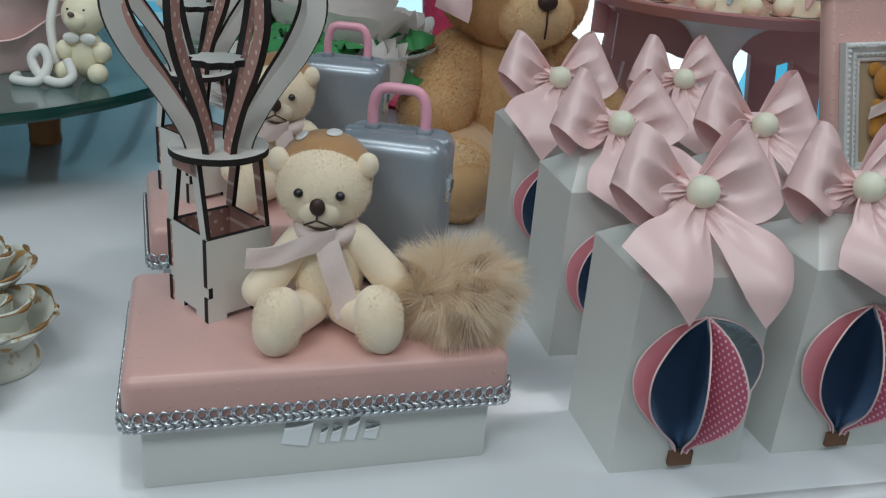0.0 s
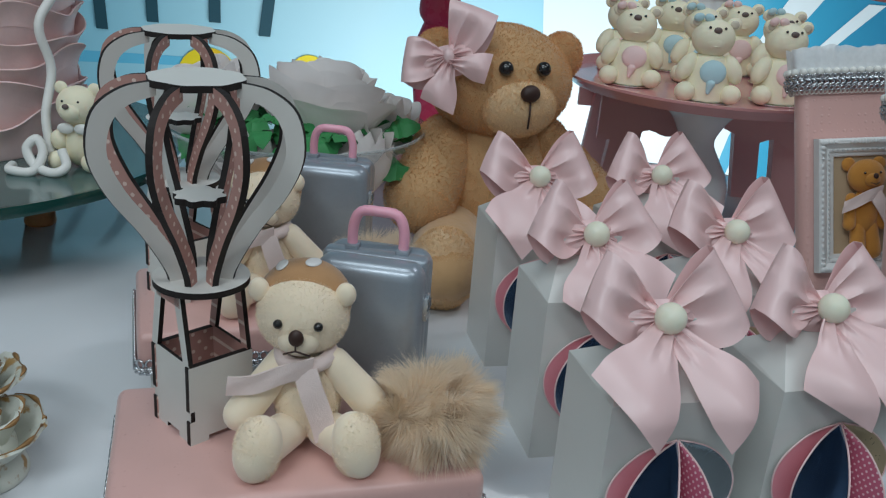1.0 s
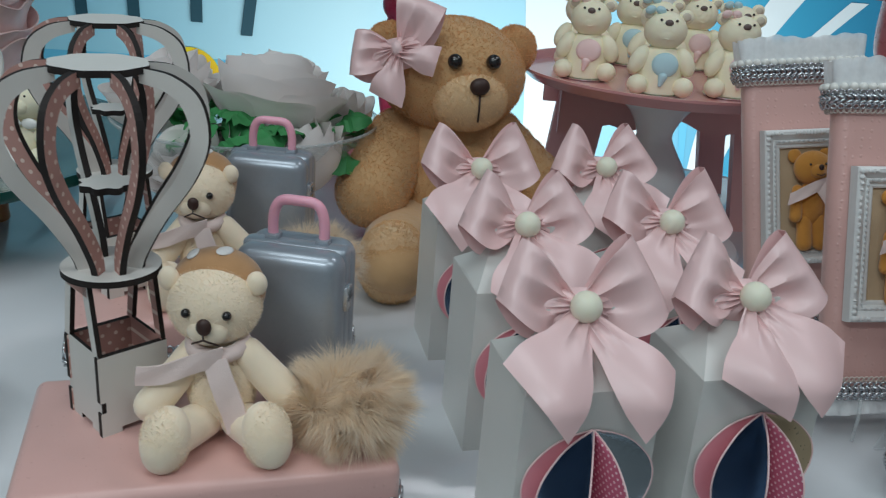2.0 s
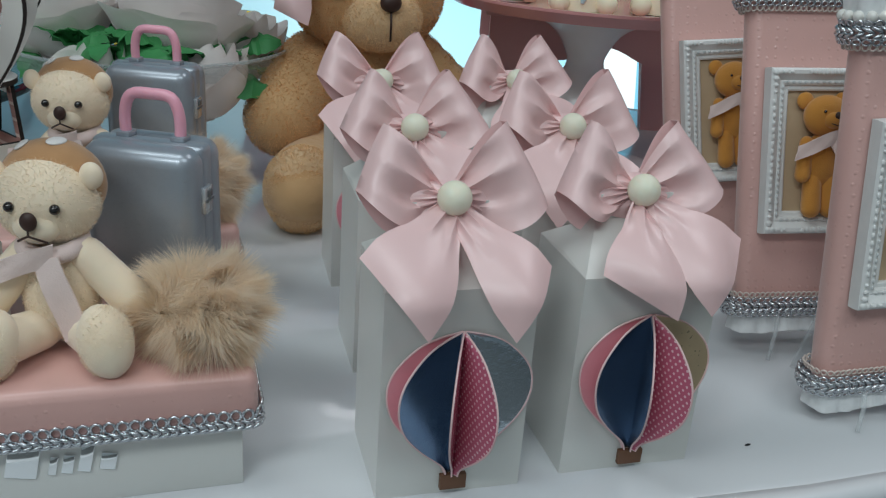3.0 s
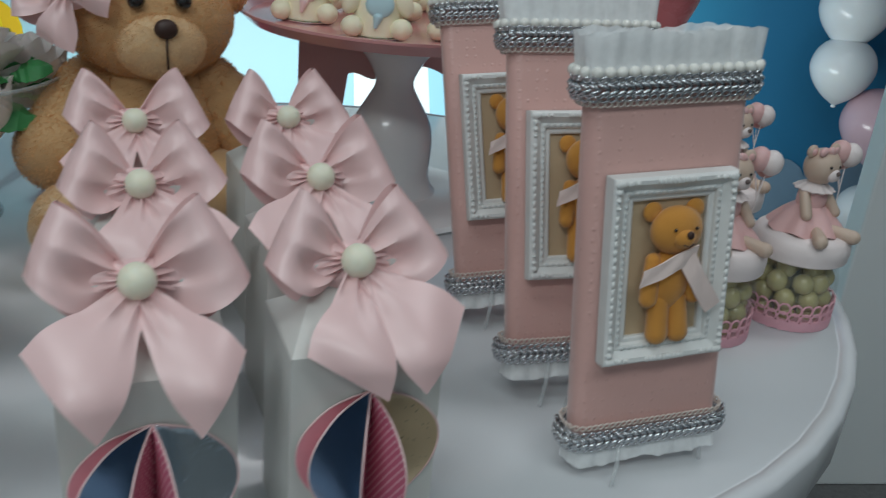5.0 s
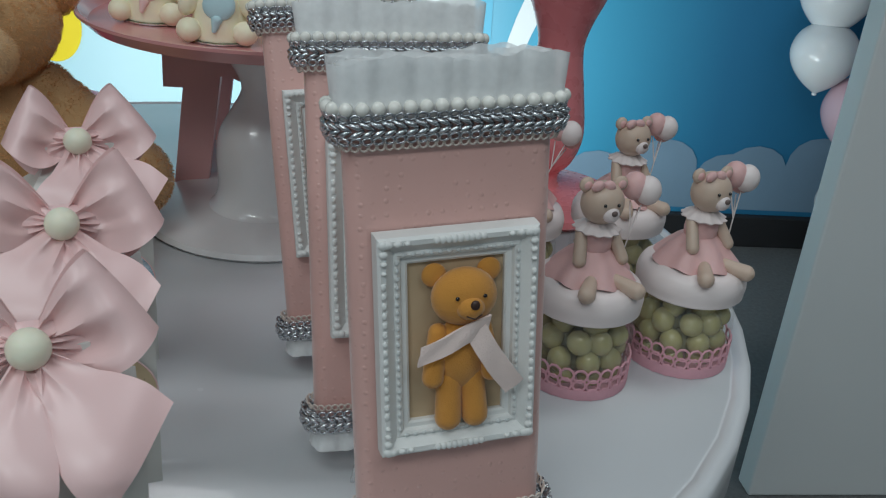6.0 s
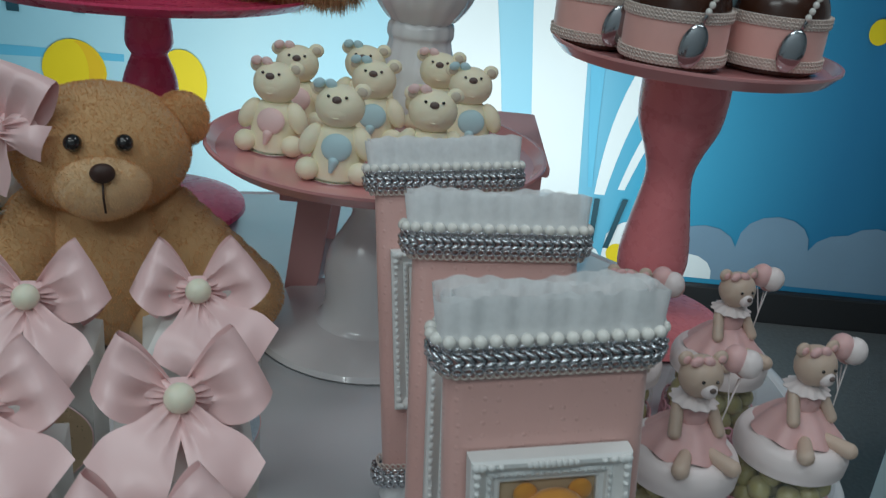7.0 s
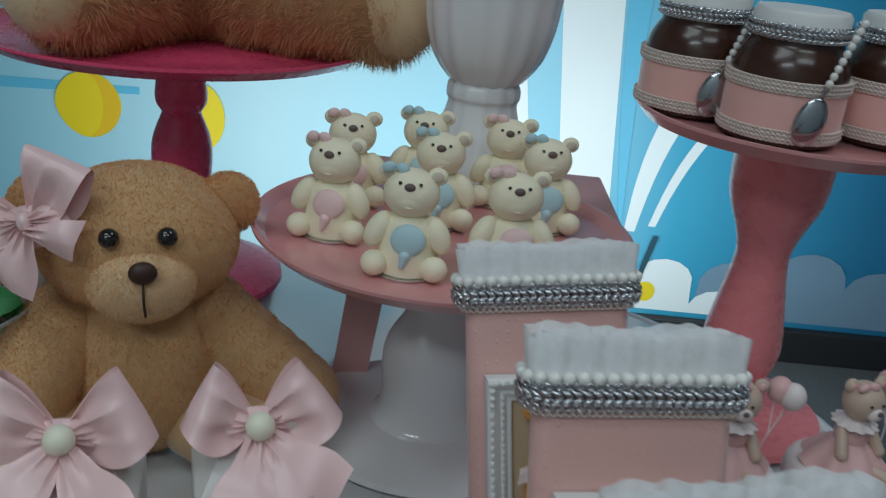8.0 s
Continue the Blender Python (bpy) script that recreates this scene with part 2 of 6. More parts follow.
gold_patches(GOLD_RUB, (0.42, 0.25, 0.09))
GILT = mat("worn_gilding", (0.36, 0.20, 0.08), 0.4, metal=0.4, vary=0.5, scale=140, bump=0.6, bscale=300, dist=0.001)
CARPET = mat("grey_carpet", (0.16, 0.165, 0.165), 0.95, vary=0.3, scale=90, bump=0.8, bscale=500, dist=0.004)
SKIRT = mat("black_skirting", (0.02, 0.02, 0.022), 0.5, vary=0.1, bump=0.1)
WALL = mat("white_wall_paint", (0.62, 0.66, 0.68), 0.7, vary=0.04, scale=3, bump=0.1, bscale=150)
PANEL_WHITE = mat("white_panel_paint", (0.84, 0.87, 0.87), 0.5, vary=0.04, scale=3, bump=0.1, bscale=150)
PRINT_WHITE = mat("white_print", (0.80, 0.86, 0.88), 0.6, vary=0.04, scale=4, bump=0.02)
PRINT_CLOUD = mat("cloud_print", (0.19, 0.30, 0.41), 0.6, vary=0.10, scale=5, bump=0.02)
PRINT_BLUE = mat("light_blue_print", (0.13, 0.50, 0.72), 0.6, vary=0.06, scale=4, bump=0.02)
PRINT_YELLOW = mat("yellow_print", (0.83, 0.63, 0.01), 0.6, vary=0.05, scale=8, bump=0.02)
PRINT_AMBER = mat("amber_print", (0.80, 0.50, 0.01), 0.6, vary=0.05, scale=8, bump=0.02)
PRINT_TEAL = mat("dark_teal_print", (0.015, 0.07, 0.10), 0.6, vary=0.05, bump=0.02)
BALLOON_WHITE = mat("white_latex", (0.78, 0.80, 0.82), 0.2, vary=0.03, scale=8, bump=0.02, sss=0.1)
BALLOON_PINK = mat("mauve_latex", (0.62, 0.42, 0.48), 0.2, vary=0.04, scale=8, bump=0.02)


def see_through(name, colour, rough, clear):
    """Thin clear or gauzy stuff: a share of the light goes straight through."""
    m = bpy.data.materials.new(name)
    m.use_nodes = True
    nt = m.node_tree
    b = nt.nodes["Principled BSDF"]
    b.inputs["Base Color"].default_value, b.inputs["Roughness"].default_value = (*colour, 1), rough
    out = nt.nodes["Material Output"]
    tr = nt.nodes.new("ShaderNodeBsdfTransparent")
    mix = nt.nodes.new("ShaderNodeMixShader")
    mix.inputs[0].default_value = clear
    tc = nt.nodes.new("ShaderNodeTexCoord")
    n = nt.nodes.new("ShaderNodeTexNoise")
    n.inputs["Scale"].default_value = 160
    nt.links.new(tc.outputs["Object"], n.inputs["Vector"])
    mr = nt.nodes.new("ShaderNodeMapRange")
    mr.inputs["To Min"].default_value, mr.inputs["To Max"].default_value = clear - 0.12, min(1, clear + 0.12)
    nt.links.new(n.outputs["Fac"], mr.inputs["Value"])
    nt.links.new(mr.outputs["Result"], mix.inputs[0])
    nt.links.new(b.outputs[0], mix.inputs[1])
    nt.links.new(tr.outputs[0], mix.inputs[2])
    nt.links.new(mix.outputs[0], out.inputs["Surface"])
    return m


def add_translucent(m, colour, share):
    """Lets thin cloth glow through where light falls on its other side."""
    nt = m.node_tree
    out, b = nt.nodes["Material Output"], nt.nodes["Principled BSDF"]
    tl = nt.nodes.new("ShaderNodeBsdfTranslucent")
    tl.inputs["Color"].default_value = (*colour, 1)
    mix = nt.nodes.new("ShaderNodeMixShader")
    mix.inputs[0].default_value = share
    nt.links.new(b.outputs[0], mix.inputs[1])
    nt.links.new(tl.outputs[0], mix.inputs[2])
    nt.links.new(mix.outputs[0], out.inputs["Surface"])


add_translucent(SATIN, (1.0, 0.58, 0.56), 0.2)
add_translucent(PILE, (0.95, 0.62, 0.33), 0.55)
add_translucent(PILE_LIGHT, (1.0, 0.78, 0.52), 0.55)
add_translucent(SHAGGY, (0.85, 0.55, 0.30), 0.45)
add_translucent(BROWN_PLUSH, (0.80, 0.50, 0.24), 0.12)
add_translucent(BROWN_LIGHT, (0.85, 0.62, 0.38), 0.12)
add_translucent(FUR_CREAM, (1.0, 0.89, 0.76), 0.65)
add_translucent(PETAL, (1.0, 0.92, 0.90), 0.2)
TULLE = see_through("white_tulle", (0.94, 0.96, 0.97), 0.8, 0.26)
CLEAR = see_through("clear_acrylic", (0.75, 0.80, 0.82), 0.06, 0.72)
JAR_GLASS = see_through("jar_glass", (0.6, 0.64, 0.62), 0.04, 0.88)
BOWL_GLASS = see_through("bowl_glass", (0.62, 0.68, 0.68), 0.05, 0.72)
SHEET_GLASS = see_through("sheet_glass", (0.50, 0.62, 0.62), 0.04, 0.84)
GLASS_EDGE = mat("green_glass_edge", (0.006, 0.06, 0.05), 0.12, vary=0.1, bump=0.0, coat=0.5)


def sky_print():
    """The printed sky of the backdrop: pale at the middle, deep blue to the sides."""
    m = mat("printed_sky", (0.1, 0.4, 0.62), 0.6, vary=0.05, scale=2, bump=0.02)
    nt = m.node_tree
    b = nt.nodes["Principled BSDF"]
    tc = nt.nodes.new("ShaderNodeTexCoord")
    sep = nt.nodes.new("ShaderNodeSeparateXYZ")
    nt.links.new(tc.outputs["Object"], sep.inputs[0])
    ramp = nt.nodes.new("ShaderNodeValToRGB")
    mr = nt.nodes.new("ShaderNodeMapRange")
    mr.inputs["From Min"].default_value, mr.inputs["From Max"].default_value = -2.5, 2.5
    nt.links.new(sep.outputs["X"], mr.inputs["Value"])
    nt.links.new(mr.outputs["Result"], ramp.inputs[0])
    e = ramp.color_ramp.elements
    e[0].position, e[0].color = 0.30, (0.30, 0.62, 0.76, 1)
    e[1].position, e[1].color = 0.80, (0.02, 0.18, 0.35, 1)
    mid = e.new(0.46)
    mid.color = (0.50, 0.74, 0.82, 1)
    mid = e.new(0.62)
    mid.color = (0.30, 0.62, 0.78, 1)
    mid = e.new(0.69)
    mid.color = (0.04, 0.36, 0.56, 1)
    nt.links.new(ramp.outputs["Color"], b.inputs["Base Color"])
    return m


SKY = sky_print()

# ---- mesh helpers ----


def thing(name, place, label, category, group="", yaw=0.0):
    ob = new(name)
    ob.empty_display_size = 0.02
    ob.matrix_basis = place if isinstance(place, Matrix) else pose(*place, 0, 0, yaw)
    return tagged(ob, label, category, group)


def finish(ob, bm, smooth, angle=40):
    for f in bm.faces:
        f.smooth = smooth
    if smooth and angle:
        lim = radians(angle)
        for e in bm.edges:
            if len(e.link_faces) == 2 and e.calc_face_angle(0) > lim:
                e.smooth = False
    bm.to_mesh(ob.data)
    bm.free()


def part(name, bm, material, parent=None, label="", smooth=True, angle=40):
    ob = new(name, bpy.data.meshes.new(name))
    finish(ob, bm, smooth, angle)
    for m in material if isinstance(material, (list, tuple)) else (material,):
        ob.data.materials.append(m)
    if parent is not None:
        ob.parent = parent
    if label:
        ob["label"] = label
    if name in ("braid_trim", "loop_cord", "lace_edge", "lace", "lace_band", "beading"):
        ob["kind"] = "stuff"
    return ob


def same(name, data, parent, m=None, label=""):
    """A further object on a mesh that is there already."""
    ob = new(name, data)
    ob.parent = parent
    if m is not None:
        ob.matrix_basis = m
    if label:
        ob["label"] = label
    return ob


def ell(bm, c, r, rot=None, seg=20, rings=12):
    if isinstance(r, (int, float)):
        r = (r, r, r)
    m = Matrix.Translation(c) @ (rot.to_4x4() if rot is not None else Matrix()) @ Matrix.Diagonal((*r, 1))
    return bmesh.ops.create_uvsphere(bm, u_segments=seg, v_segments=rings, radius=1, matrix=m)["verts"]


def E(*a, **k):
    bm = bmesh.new()
    ell(bm, *a, **k)
    return bm


def rbox(bm, c, size, r=0.0, seg=2, rot=None):
    m = Matrix.Translation(c) @ (rot.to_4x4() if rot is not None else Matrix()) @ Matrix.Diagonal((*size, 1))
    vs = bmesh.ops.create_cube(bm, size=1, matrix=m)["verts"]
    if r:
        es = list({e for v in vs for e in v.link_edges})
        bmesh.ops.bevel(bm, geom=es, offset=r, segments=seg, affect="EDGES", profile=0.5)


def B(*a, **k):
    bm = bmesh.new()
    rbox(bm, *a, **k)
    return bm


def lathe(bm, prof, seg=40, c=(0, 0, 0), squash=1.0, flute=0, depth=0.0):
    """Turns (r, z) pairs round the z axis; closes the ends on the axis."""
    rows = []
    for r, z in prof:
        row = []
        for k in range(seg):
            a = 2 * math.pi * k / seg
            rr = r * (1 + depth * abs(math.sin(flute * a / 2))) if flute else r
            row.append(bm.verts.new((c[0] + rr * math.cos(a), c[1] + rr * math.sin(a) * squash, c[2] + z)))
        rows.append(row)
    for a, b in zip(rows, rows[1:]):
        for k in range(seg):
            bm.faces.new((a[k], a[(k + 1) % seg], b[(k + 1) % seg], b[k]))
    if prof[0][0] > 1e-6:
        bm.faces.new(list(reversed(rows[0])))
    if prof[-1][0] > 1e-6:
        bm.faces.new(rows[-1])
    bmesh.ops.recalc_face_normals(bm, faces=bm.faces)


def L(*a, **k):
    bm = bmesh.new()
    lathe(bm, *a, **k)
    return bm


def smooth_prof(pts, n=6):
    """A rounded profile through (r, z) pairs (Catmull-Rom)."""
    out = []
    p = [pts[0], *pts, pts[-1]]
    for i in range(1, len(p) - 2):
        for k in range(n):
            t = k / n
            out.append(tuple(0.5 * (2 * p[i][j] + (p[i + 1][j] - p[i - 1][j]) * t + (2 * p[i - 1][j] - 5 * p[i][j] + 4 * p[i + 1][j] - p[i + 2][j]) * t * t
                                    + (3 * p[i][j] - p[i - 1][j] - 3 * p[i + 1][j] + p[i + 2][j]) * t ** 3) for j in range(len(pts[0]))))
    out.append(tuple(pts[-1]))
    return out


def tube(bm, pts, r, seg=8, closed=False, caps=True):
    pts = [Vector(p) for p in pts]
    n = len(pts)
    rows = []
    up = None
    for i, p in enumerate(pts):
        a, b = pts[(i - 1) % n if closed else max(i - 1, 0)], pts[(i + 1) % n if closed else min(i + 1, n - 1)]
        t = (b - a).normalized()
        if up is None:
            up = t.orthogonal().normalized()
        up = (up - t * up.dot(t)).normalized()
        side = t.cross(up)
        rr = r[i] if isinstance(r, (list, tuple)) else r
        rows.append([bm.verts.new(p + rr * (math.cos(2 * math.pi * k / seg) * up + math.sin(2 * math.pi * k / seg) * side)) for k in range(seg)])
    for i in range(n if closed else n - 1):
        a, b = rows[i], rows[(i + 1) % n]
        for k in range(seg):
            bm.faces.new((a[k], a[(k + 1) % seg], b[(k + 1) % seg], b[k]))
    if not closed and caps:
        bm.faces.new(list(reversed(rows[0])))
        bm.faces.new(rows[-1])


def Tb(*a, **k):
    bm = bmesh.new()
    tube(bm, *a, **k)
    return bm


def capsule(bm, p0, p1, r0, r1, seg=14):
    """A limb: a round-ended, tapered roll."""
    p0, p1 = Vector(p0), Vector(p1)
    d = (p1 - p0)
    ln = d.length
    d.normalize()
    prof = [(p0 - d * r0 * math.cos(a), r0 * math.sin(a)) for a in (0.15, 0.5, 0.9, 1.25)]
    prof += [(p0.lerp(p1, k), r0 + (r1 - r0) * k) for k in (0.0, 0.25, 0.5, 0.75, 1.0)]
    prof += [(p1 + d * r1 * math.cos(a), r1 * math.sin(a)) for a in (1.25, 0.9, 0.5, 0.15)]
    tube(bm, [p for p, _ in prof], [r for _, r in prof], seg)


def Cp(*a, **k):
    bm = bmesh.new()
    capsule(bm, *a, **k)
    return bm


def grid(bm, fn, nu, nv, closed_u=False, thick=0.0, uv=None):
    """A sheet from fn(u, v) with u, v from 0 to 1."""
    rows = [[bm.verts.new(fn(i / nu, j / nv)) for j in range(nv + 1)] for i in range(nu if closed_u else nu + 1)]
    fs = []
    for i in range(nu):
        a, b = rows[i], rows[(i + 1) % len(rows)]
        for j in range(nv):
            fs.append(bm.faces.new((a[j], a[j + 1], b[j + 1], b[j])))
    if thick:
        bmesh.ops.recalc_face_normals(bm, faces=fs)
        bmesh.ops.solidify(bm, geom=fs, thickness=thick)


def Gd(*a, **k):
    bm = bmesh.new()
    grid(bm, *a, **k)
    return bm


def slab(bm, outline, thick, m=None, holes=()):
    """A flat piece cut from sheet: outline in x, z; thickness along y. Material 1 on the cut edges."""
    n = len(outline)
    f = [bm.verts.new((x, -thick / 2, z)) for x, z in outline]
    k = [bm.verts.new((x, thick / 2, z)) for x, z in outline]
    fa = bm.faces.new(f)
    ba = bm.faces.new(list(reversed(k)))
    for i in range(n):
        e = bm.faces.new((f[i], k[i], k[(i + 1) % n], f[(i + 1) % n]))
        e.material_index = 1
    if m is not None:
        bmesh.ops.transform(bm, matrix=m, verts=f + k)
    return fa, ba


def plane_uv(bm, fn):
    layer = bm.loops.layers.uv.verify()
    for face in bm.faces:
        for lp in face.loops:
            lp[layer].uv = fn(lp.vert.co)


def rounded_rect(w, d, r, step):
    """Points (x, y) and outward ways round a rounded rectangle, evenly spaced."""
    pts = []
    for cx, cy, a0 in ((w / 2 - r, -d / 2 + r, -90), (w / 2 - r, d / 2 - r, 0), (-w / 2 + r, d / 2 - r, 90), (-w / 2 + r, -d / 2 + r, 180)):
        for k in range(7):
            a = radians(a0 + 15 * k)
            pts.append(Vector((cx + r * math.cos(a), cy + r * math.sin(a), 0)))
    pts.append(pts[0].copy())
    seg = [(b - a).length for a, b in zip(pts, pts[1:])]
    total = sum(seg)
    n = max(8, round(total / step))
    out = []
    i, acc = 0, 0.0
    for k in range(n):
        s = total * k / n
        while acc + seg[i] < s:
            acc += seg[i]
            i += 1
        t = (s - acc) / max(seg[i], 1e-9)
        p = pts[i].lerp(pts[i + 1], t)
        tan = (pts[i + 1] - pts[i]).normalized()
        out.append((p, tan, Vector((tan.y, -tan.x, 0))))
    return out


def braid(w, d, r, z, height, pitch, rows):
    """Gimp braid round a box: rows of little loops ('o') and slanted cords ('/' and '\\\\')."""
    bm = bmesh.new()
    ring = rounded_rect(w, d, r, pitch)
    step = height / len(rows)
    for n, kind in enumerate(rows):
        zc = z + step * (n + 0.5)
        for p, tan, out in ring:
            c = Vector((p.x, p.y, zc)) + out * 0.0008
            if kind == "o":
                pts = [c + tan * (0.46 * pitch * math.cos(a)) + Vector((0, 0, 0.52 * step * math.sin(a))) + out * 0.0006 * math.sin(a)
                       for a in (2 * math.pi * k / 8 for k in range(8))]
                tube(bm, pts, pitch * 0.15, 5, closed=True)
            else:
                s = 1 if kind == "/" else -1
                a, b = c - tan * pitch * 0.75 * s - Vector((0, 0, step * 0.5)), c + tan * pitch * 0.75 * s + Vector((0, 0, step * 0.5))
                tube(bm, [a, c + out * 0.001, b], [pitch * 0.16, pitch * 0.27, pitch * 0.16], 6)
    return bm


def fur_mesh(shells, count, length, width, seed, down=0.5, swirl=0.35, clump=0.0, tuft=1.0):
    """Hair on ellipsoids (centre, radii, share): each hair a bent, tapering blade."""
    rng = random.Random(seed)
    verts, faces = [], []
    tot = sum(s[2] for s in shells)
    for c, r, share in shells:
        c, r = Vector(c), Vector(r)
        for _ in range(int(count * share / tot)):
            v = Vector((rng.gauss(0, 1), rng.gauss(0, 1), rng.gauss(0, 1))).normalized()
            p = Vector((c.x + v.x * r.x, c.y + v.y * r.y, c.z + v.z * r.z))
            if any(o[0] != tuple(c) and sum(((p[k] - o[0][k]) / o[1][k]) ** 2 for k in range(3)) < 0.9 for o in shells):
                continue
            nrm = Vector((v.x / r.x, v.y / r.y, v.z / r.z)).normalized()
            lock = noise.noise_vector(p * (tuft / length)) if clump else Vector()
            way = (nrm + swirl * Vector((rng.gauss(0, 1), rng.gauss(0, 1), rng.gauss(0, 1))) + clump * lock).normalized()
            ln = length * rng.uniform(0.6, 1.15)
            side = way.cross(Vector((rng.gauss(0, 1), rng.gauss(0, 1), rng.gauss(0, 1)))).normalized() * width
            p1 = p + way * ln * 0.55
            p2 = p1 + (way + Vector((0, 0, -down))).normalized() * ln * 0.45
            b = len(verts)
            verts += [p - side - way * length * 0.1, p + side - way * length * 0.1, p1 + side * 0.75, p1 - side * 0.75, p2]
            faces += [(b, b + 1, b + 2, b + 3), (b + 3, b + 2, b + 4)]
    return verts, faces


def fur(name, parent, material, *a, label="", **k):
    v, f = fur_mesh(*a, **k)
    me = bpy.data.meshes.new(name)
    me.from_pydata(v, [], f)
    me.materials.append(material)
    ob = new(name, me)
    ob.parent = parent
    tagged(ob, label, kind="stuff")
    return ob

T = 0.75  # height of the tabletop

# ---- the hall ----


def structure(name, bm, material, label, smooth=False):
    return tagged(part(name, bm, material, None, label, smooth), kind="structure", category=name.split("_")[0])


structure("floor", B((0.3, 0.3, -0.05), (7.0, 5.0, 0.1)), CARPET, "grey speckled carpet floor of the hall")
structure("ceiling", B((0.3, 0.3, 2.85), (7.0, 5.0, 0.1)), WALL, "plain white ceiling")
structure("wall_back", B((0.3, 2.72, 1.4), (7.0, 0.12, 2.8)), SKY, "backdrop wall printed with a blue sky")
structure("wall_front", B((0.3, -2.2, 1.4), (7.0, 0.1, 2.8)), WALL, "plain white wall")
structure("wall_left", B((-3.15, 0.25, 1.4), (0.1, 4.8, 2.8)), WALL, "plain white wall")
structure("wall_right", B((3.75, 0.25, 1.4), (0.1, 4.8, 2.8)), WALL, "plain white wall")
structure("baseboard", B((0.3, 2.63, 0.05), (6.8, 0.03, 0.10), r=0.004), SKIRT, "black skirting board under the backdrop")

BACK = 2.66


PRINTS = [0]


def printed(name, outline, material, label):
    """A flat printed figure on the backdrop, each on its own film."""
    PRINTS[0] += 1
    bm = bmesh.new()
    slab(bm, outline, 0.0003)
    ob = part(name, bm, material, None, label, smooth=False)
    ob.matrix_basis = pose(0, BACK - 0.0006 - 0.0005 * PRINTS[0], 0)
    return tagged(ob, kind="structure", category="backdrop print")


def oval(cx, cz, rx, rz, n=28, point=0.0):
    out = []
    for k in range(n):
        a = 2 * math.pi * k / n
        z = math.sin(a)
        out.append((cx + rx * math.cos(a) * (1 + point * min(0, z)), cz + rz * z))
    return out


def cloud(cx, cz, w, bumps, seed):
    rng = random.Random(seed)
    top = []
    for k in range(bumps):
        r = w / bumps * 0.62
        x0 = cx - w / 2 + w * (k + 0.5) / bumps
        h = rng.uniform(0.02, 0.09) + 0.05 * math.sin(math.pi * (k + 0.5) / bumps)
        for j in range(7):
            a = math.pi * (1 - (j + 0.5) / 7)
            top.append((x0 + r * 0.8 * math.cos(a), cz + h + r * 0.6 * math.sin(a)))
    top.sort(key=lambda p: p[0])
    return [(cx - w / 2, 0.11), *top, (cx + w / 2, 0.11)]


def beam(x0, z0, w0, x1, z1, w1, bend):
    a, b = [], []
    for k in range(13):
        t = k / 12
        x, z = x0 + (x1 - x0) * t + bend * math.sin(math.pi * t), z0 + (z1 - z0) * t
        w = w0 + (w1 - w0) * t
        a.append((x - w / 2, z))
        b.append((x + w / 2, z))
    return a + b[::-1]


printed("printed_band", [(-1.3, 0.56), (-0.53, 0.59), (-0.53, 0.61), (-1.3, 0.60)], PRINT_BLUE, "pale blue printed stroke")
printed("printed_ray", beam(0.60, 1.35, 0.17, 0.70, 0.33, 0.14, 0.0), PRINT_WHITE, "white printed ray of light")
printed("printed_ray", beam(0.30, 1.35, 0.16, 0.45, 0.12, 0.24, 0.02), PRINT_WHITE, "white printed ray of light")
printed("printed_ray", beam(1.05, 0.95, 0.10, 0.83, 0.34, 0.03, -0.05), PRINT_WHITE, "white printed ray of light")
printed("printed_ray", beam(1.22, 0.90, 0.05, 0.89, 0.36, 0.02, -0.06), PRINT_WHITE, "white printed ray of light")
printed("printed_ray", beam(0.76, 1.35, 0.09, 0.80, 0.36, 0.012, -0.02), PRINT_BLUE, "blue printed stripe between rays")
printed("printed_cloud", cloud(1.36, 0.14, 0.62, 3, 3), PRINT_CLOUD, "soft grey-blue printed cloud")
printed("printed_cloud", cloud(1.95, 0.16, 0.8, 4, 5), PRINT_CLOUD, "soft grey-blue printed cloud")
printed("printed_cloud", cloud(0.95, 0.07, 0.5, 3, 8), PRINT_WHITE, "white printed cloud")
printed("printed_balloon", oval(-0.668, 0.55, 0.09, 0.09, point=0.12), PRINT_YELLOW, "yellow printed balloon on the backdrop")
printed("printed_balloon", oval(-0.372, 0.545, 0.072, 0.095), PRINT_YELLOW, "yellow printed balloon on the backdrop")
arc = [math.pi * (-0.45 + 0.9 * k / 14) for k in range(15)]
printed("printed_shade", [(-0.668 + 0.088 * math.cos(a), 0.55 + 0.088 * math.sin(a)) for a in arc] + [(-0.668 + 0.045 * math.cos(a) - 0.004, 0.55 + 0.084 * math.sin(a)) for a in arc[::-1]], PRINT_AMBER, "amber printed shade on the yellow balloon")
printed("printed_balloon", oval(0.905, 0.165, 0.028, 0.03), PRINT_YELLOW, "small yellow printed spot on the backdrop")
printed("printed_balloon", oval(1.50, 0.87, 0.03, 0.035), PRINT_YELLOW, "small yellow printed spot on the backdrop")
for x0, x1, z0, z1 in ((-0.97, -0.985, 0.67, 0.95), (-0.823, -0.83, 0.70, 0.95), (-0.645, -0.644, 0.712, 0.95), (-0.503, -0.475, 0.684, 0.9),
                       (0.665, 0.66, 0.22, 0.30), (0.752, 0.737, 0.217, 0.318), (0.825, 0.825, 0.20, 0.33), (0.872, 0.906, 0.18, 0.335)):
    w = 0.017 if x0 < 0 else 0.008
    printed("printed_line", [(x0 - w, z0), (x0 + w, z0), (x1 + w, z1), (x1 - w, z1)], PRINT_TEAL, "dark teal printed line")

structure("wall_panel", B((1.74, 1.475, 1.0), (1.14, 0.05, 2.0), r=0.004), PANEL_WHITE, "white freestanding panel beside the table")

# ---- table ----


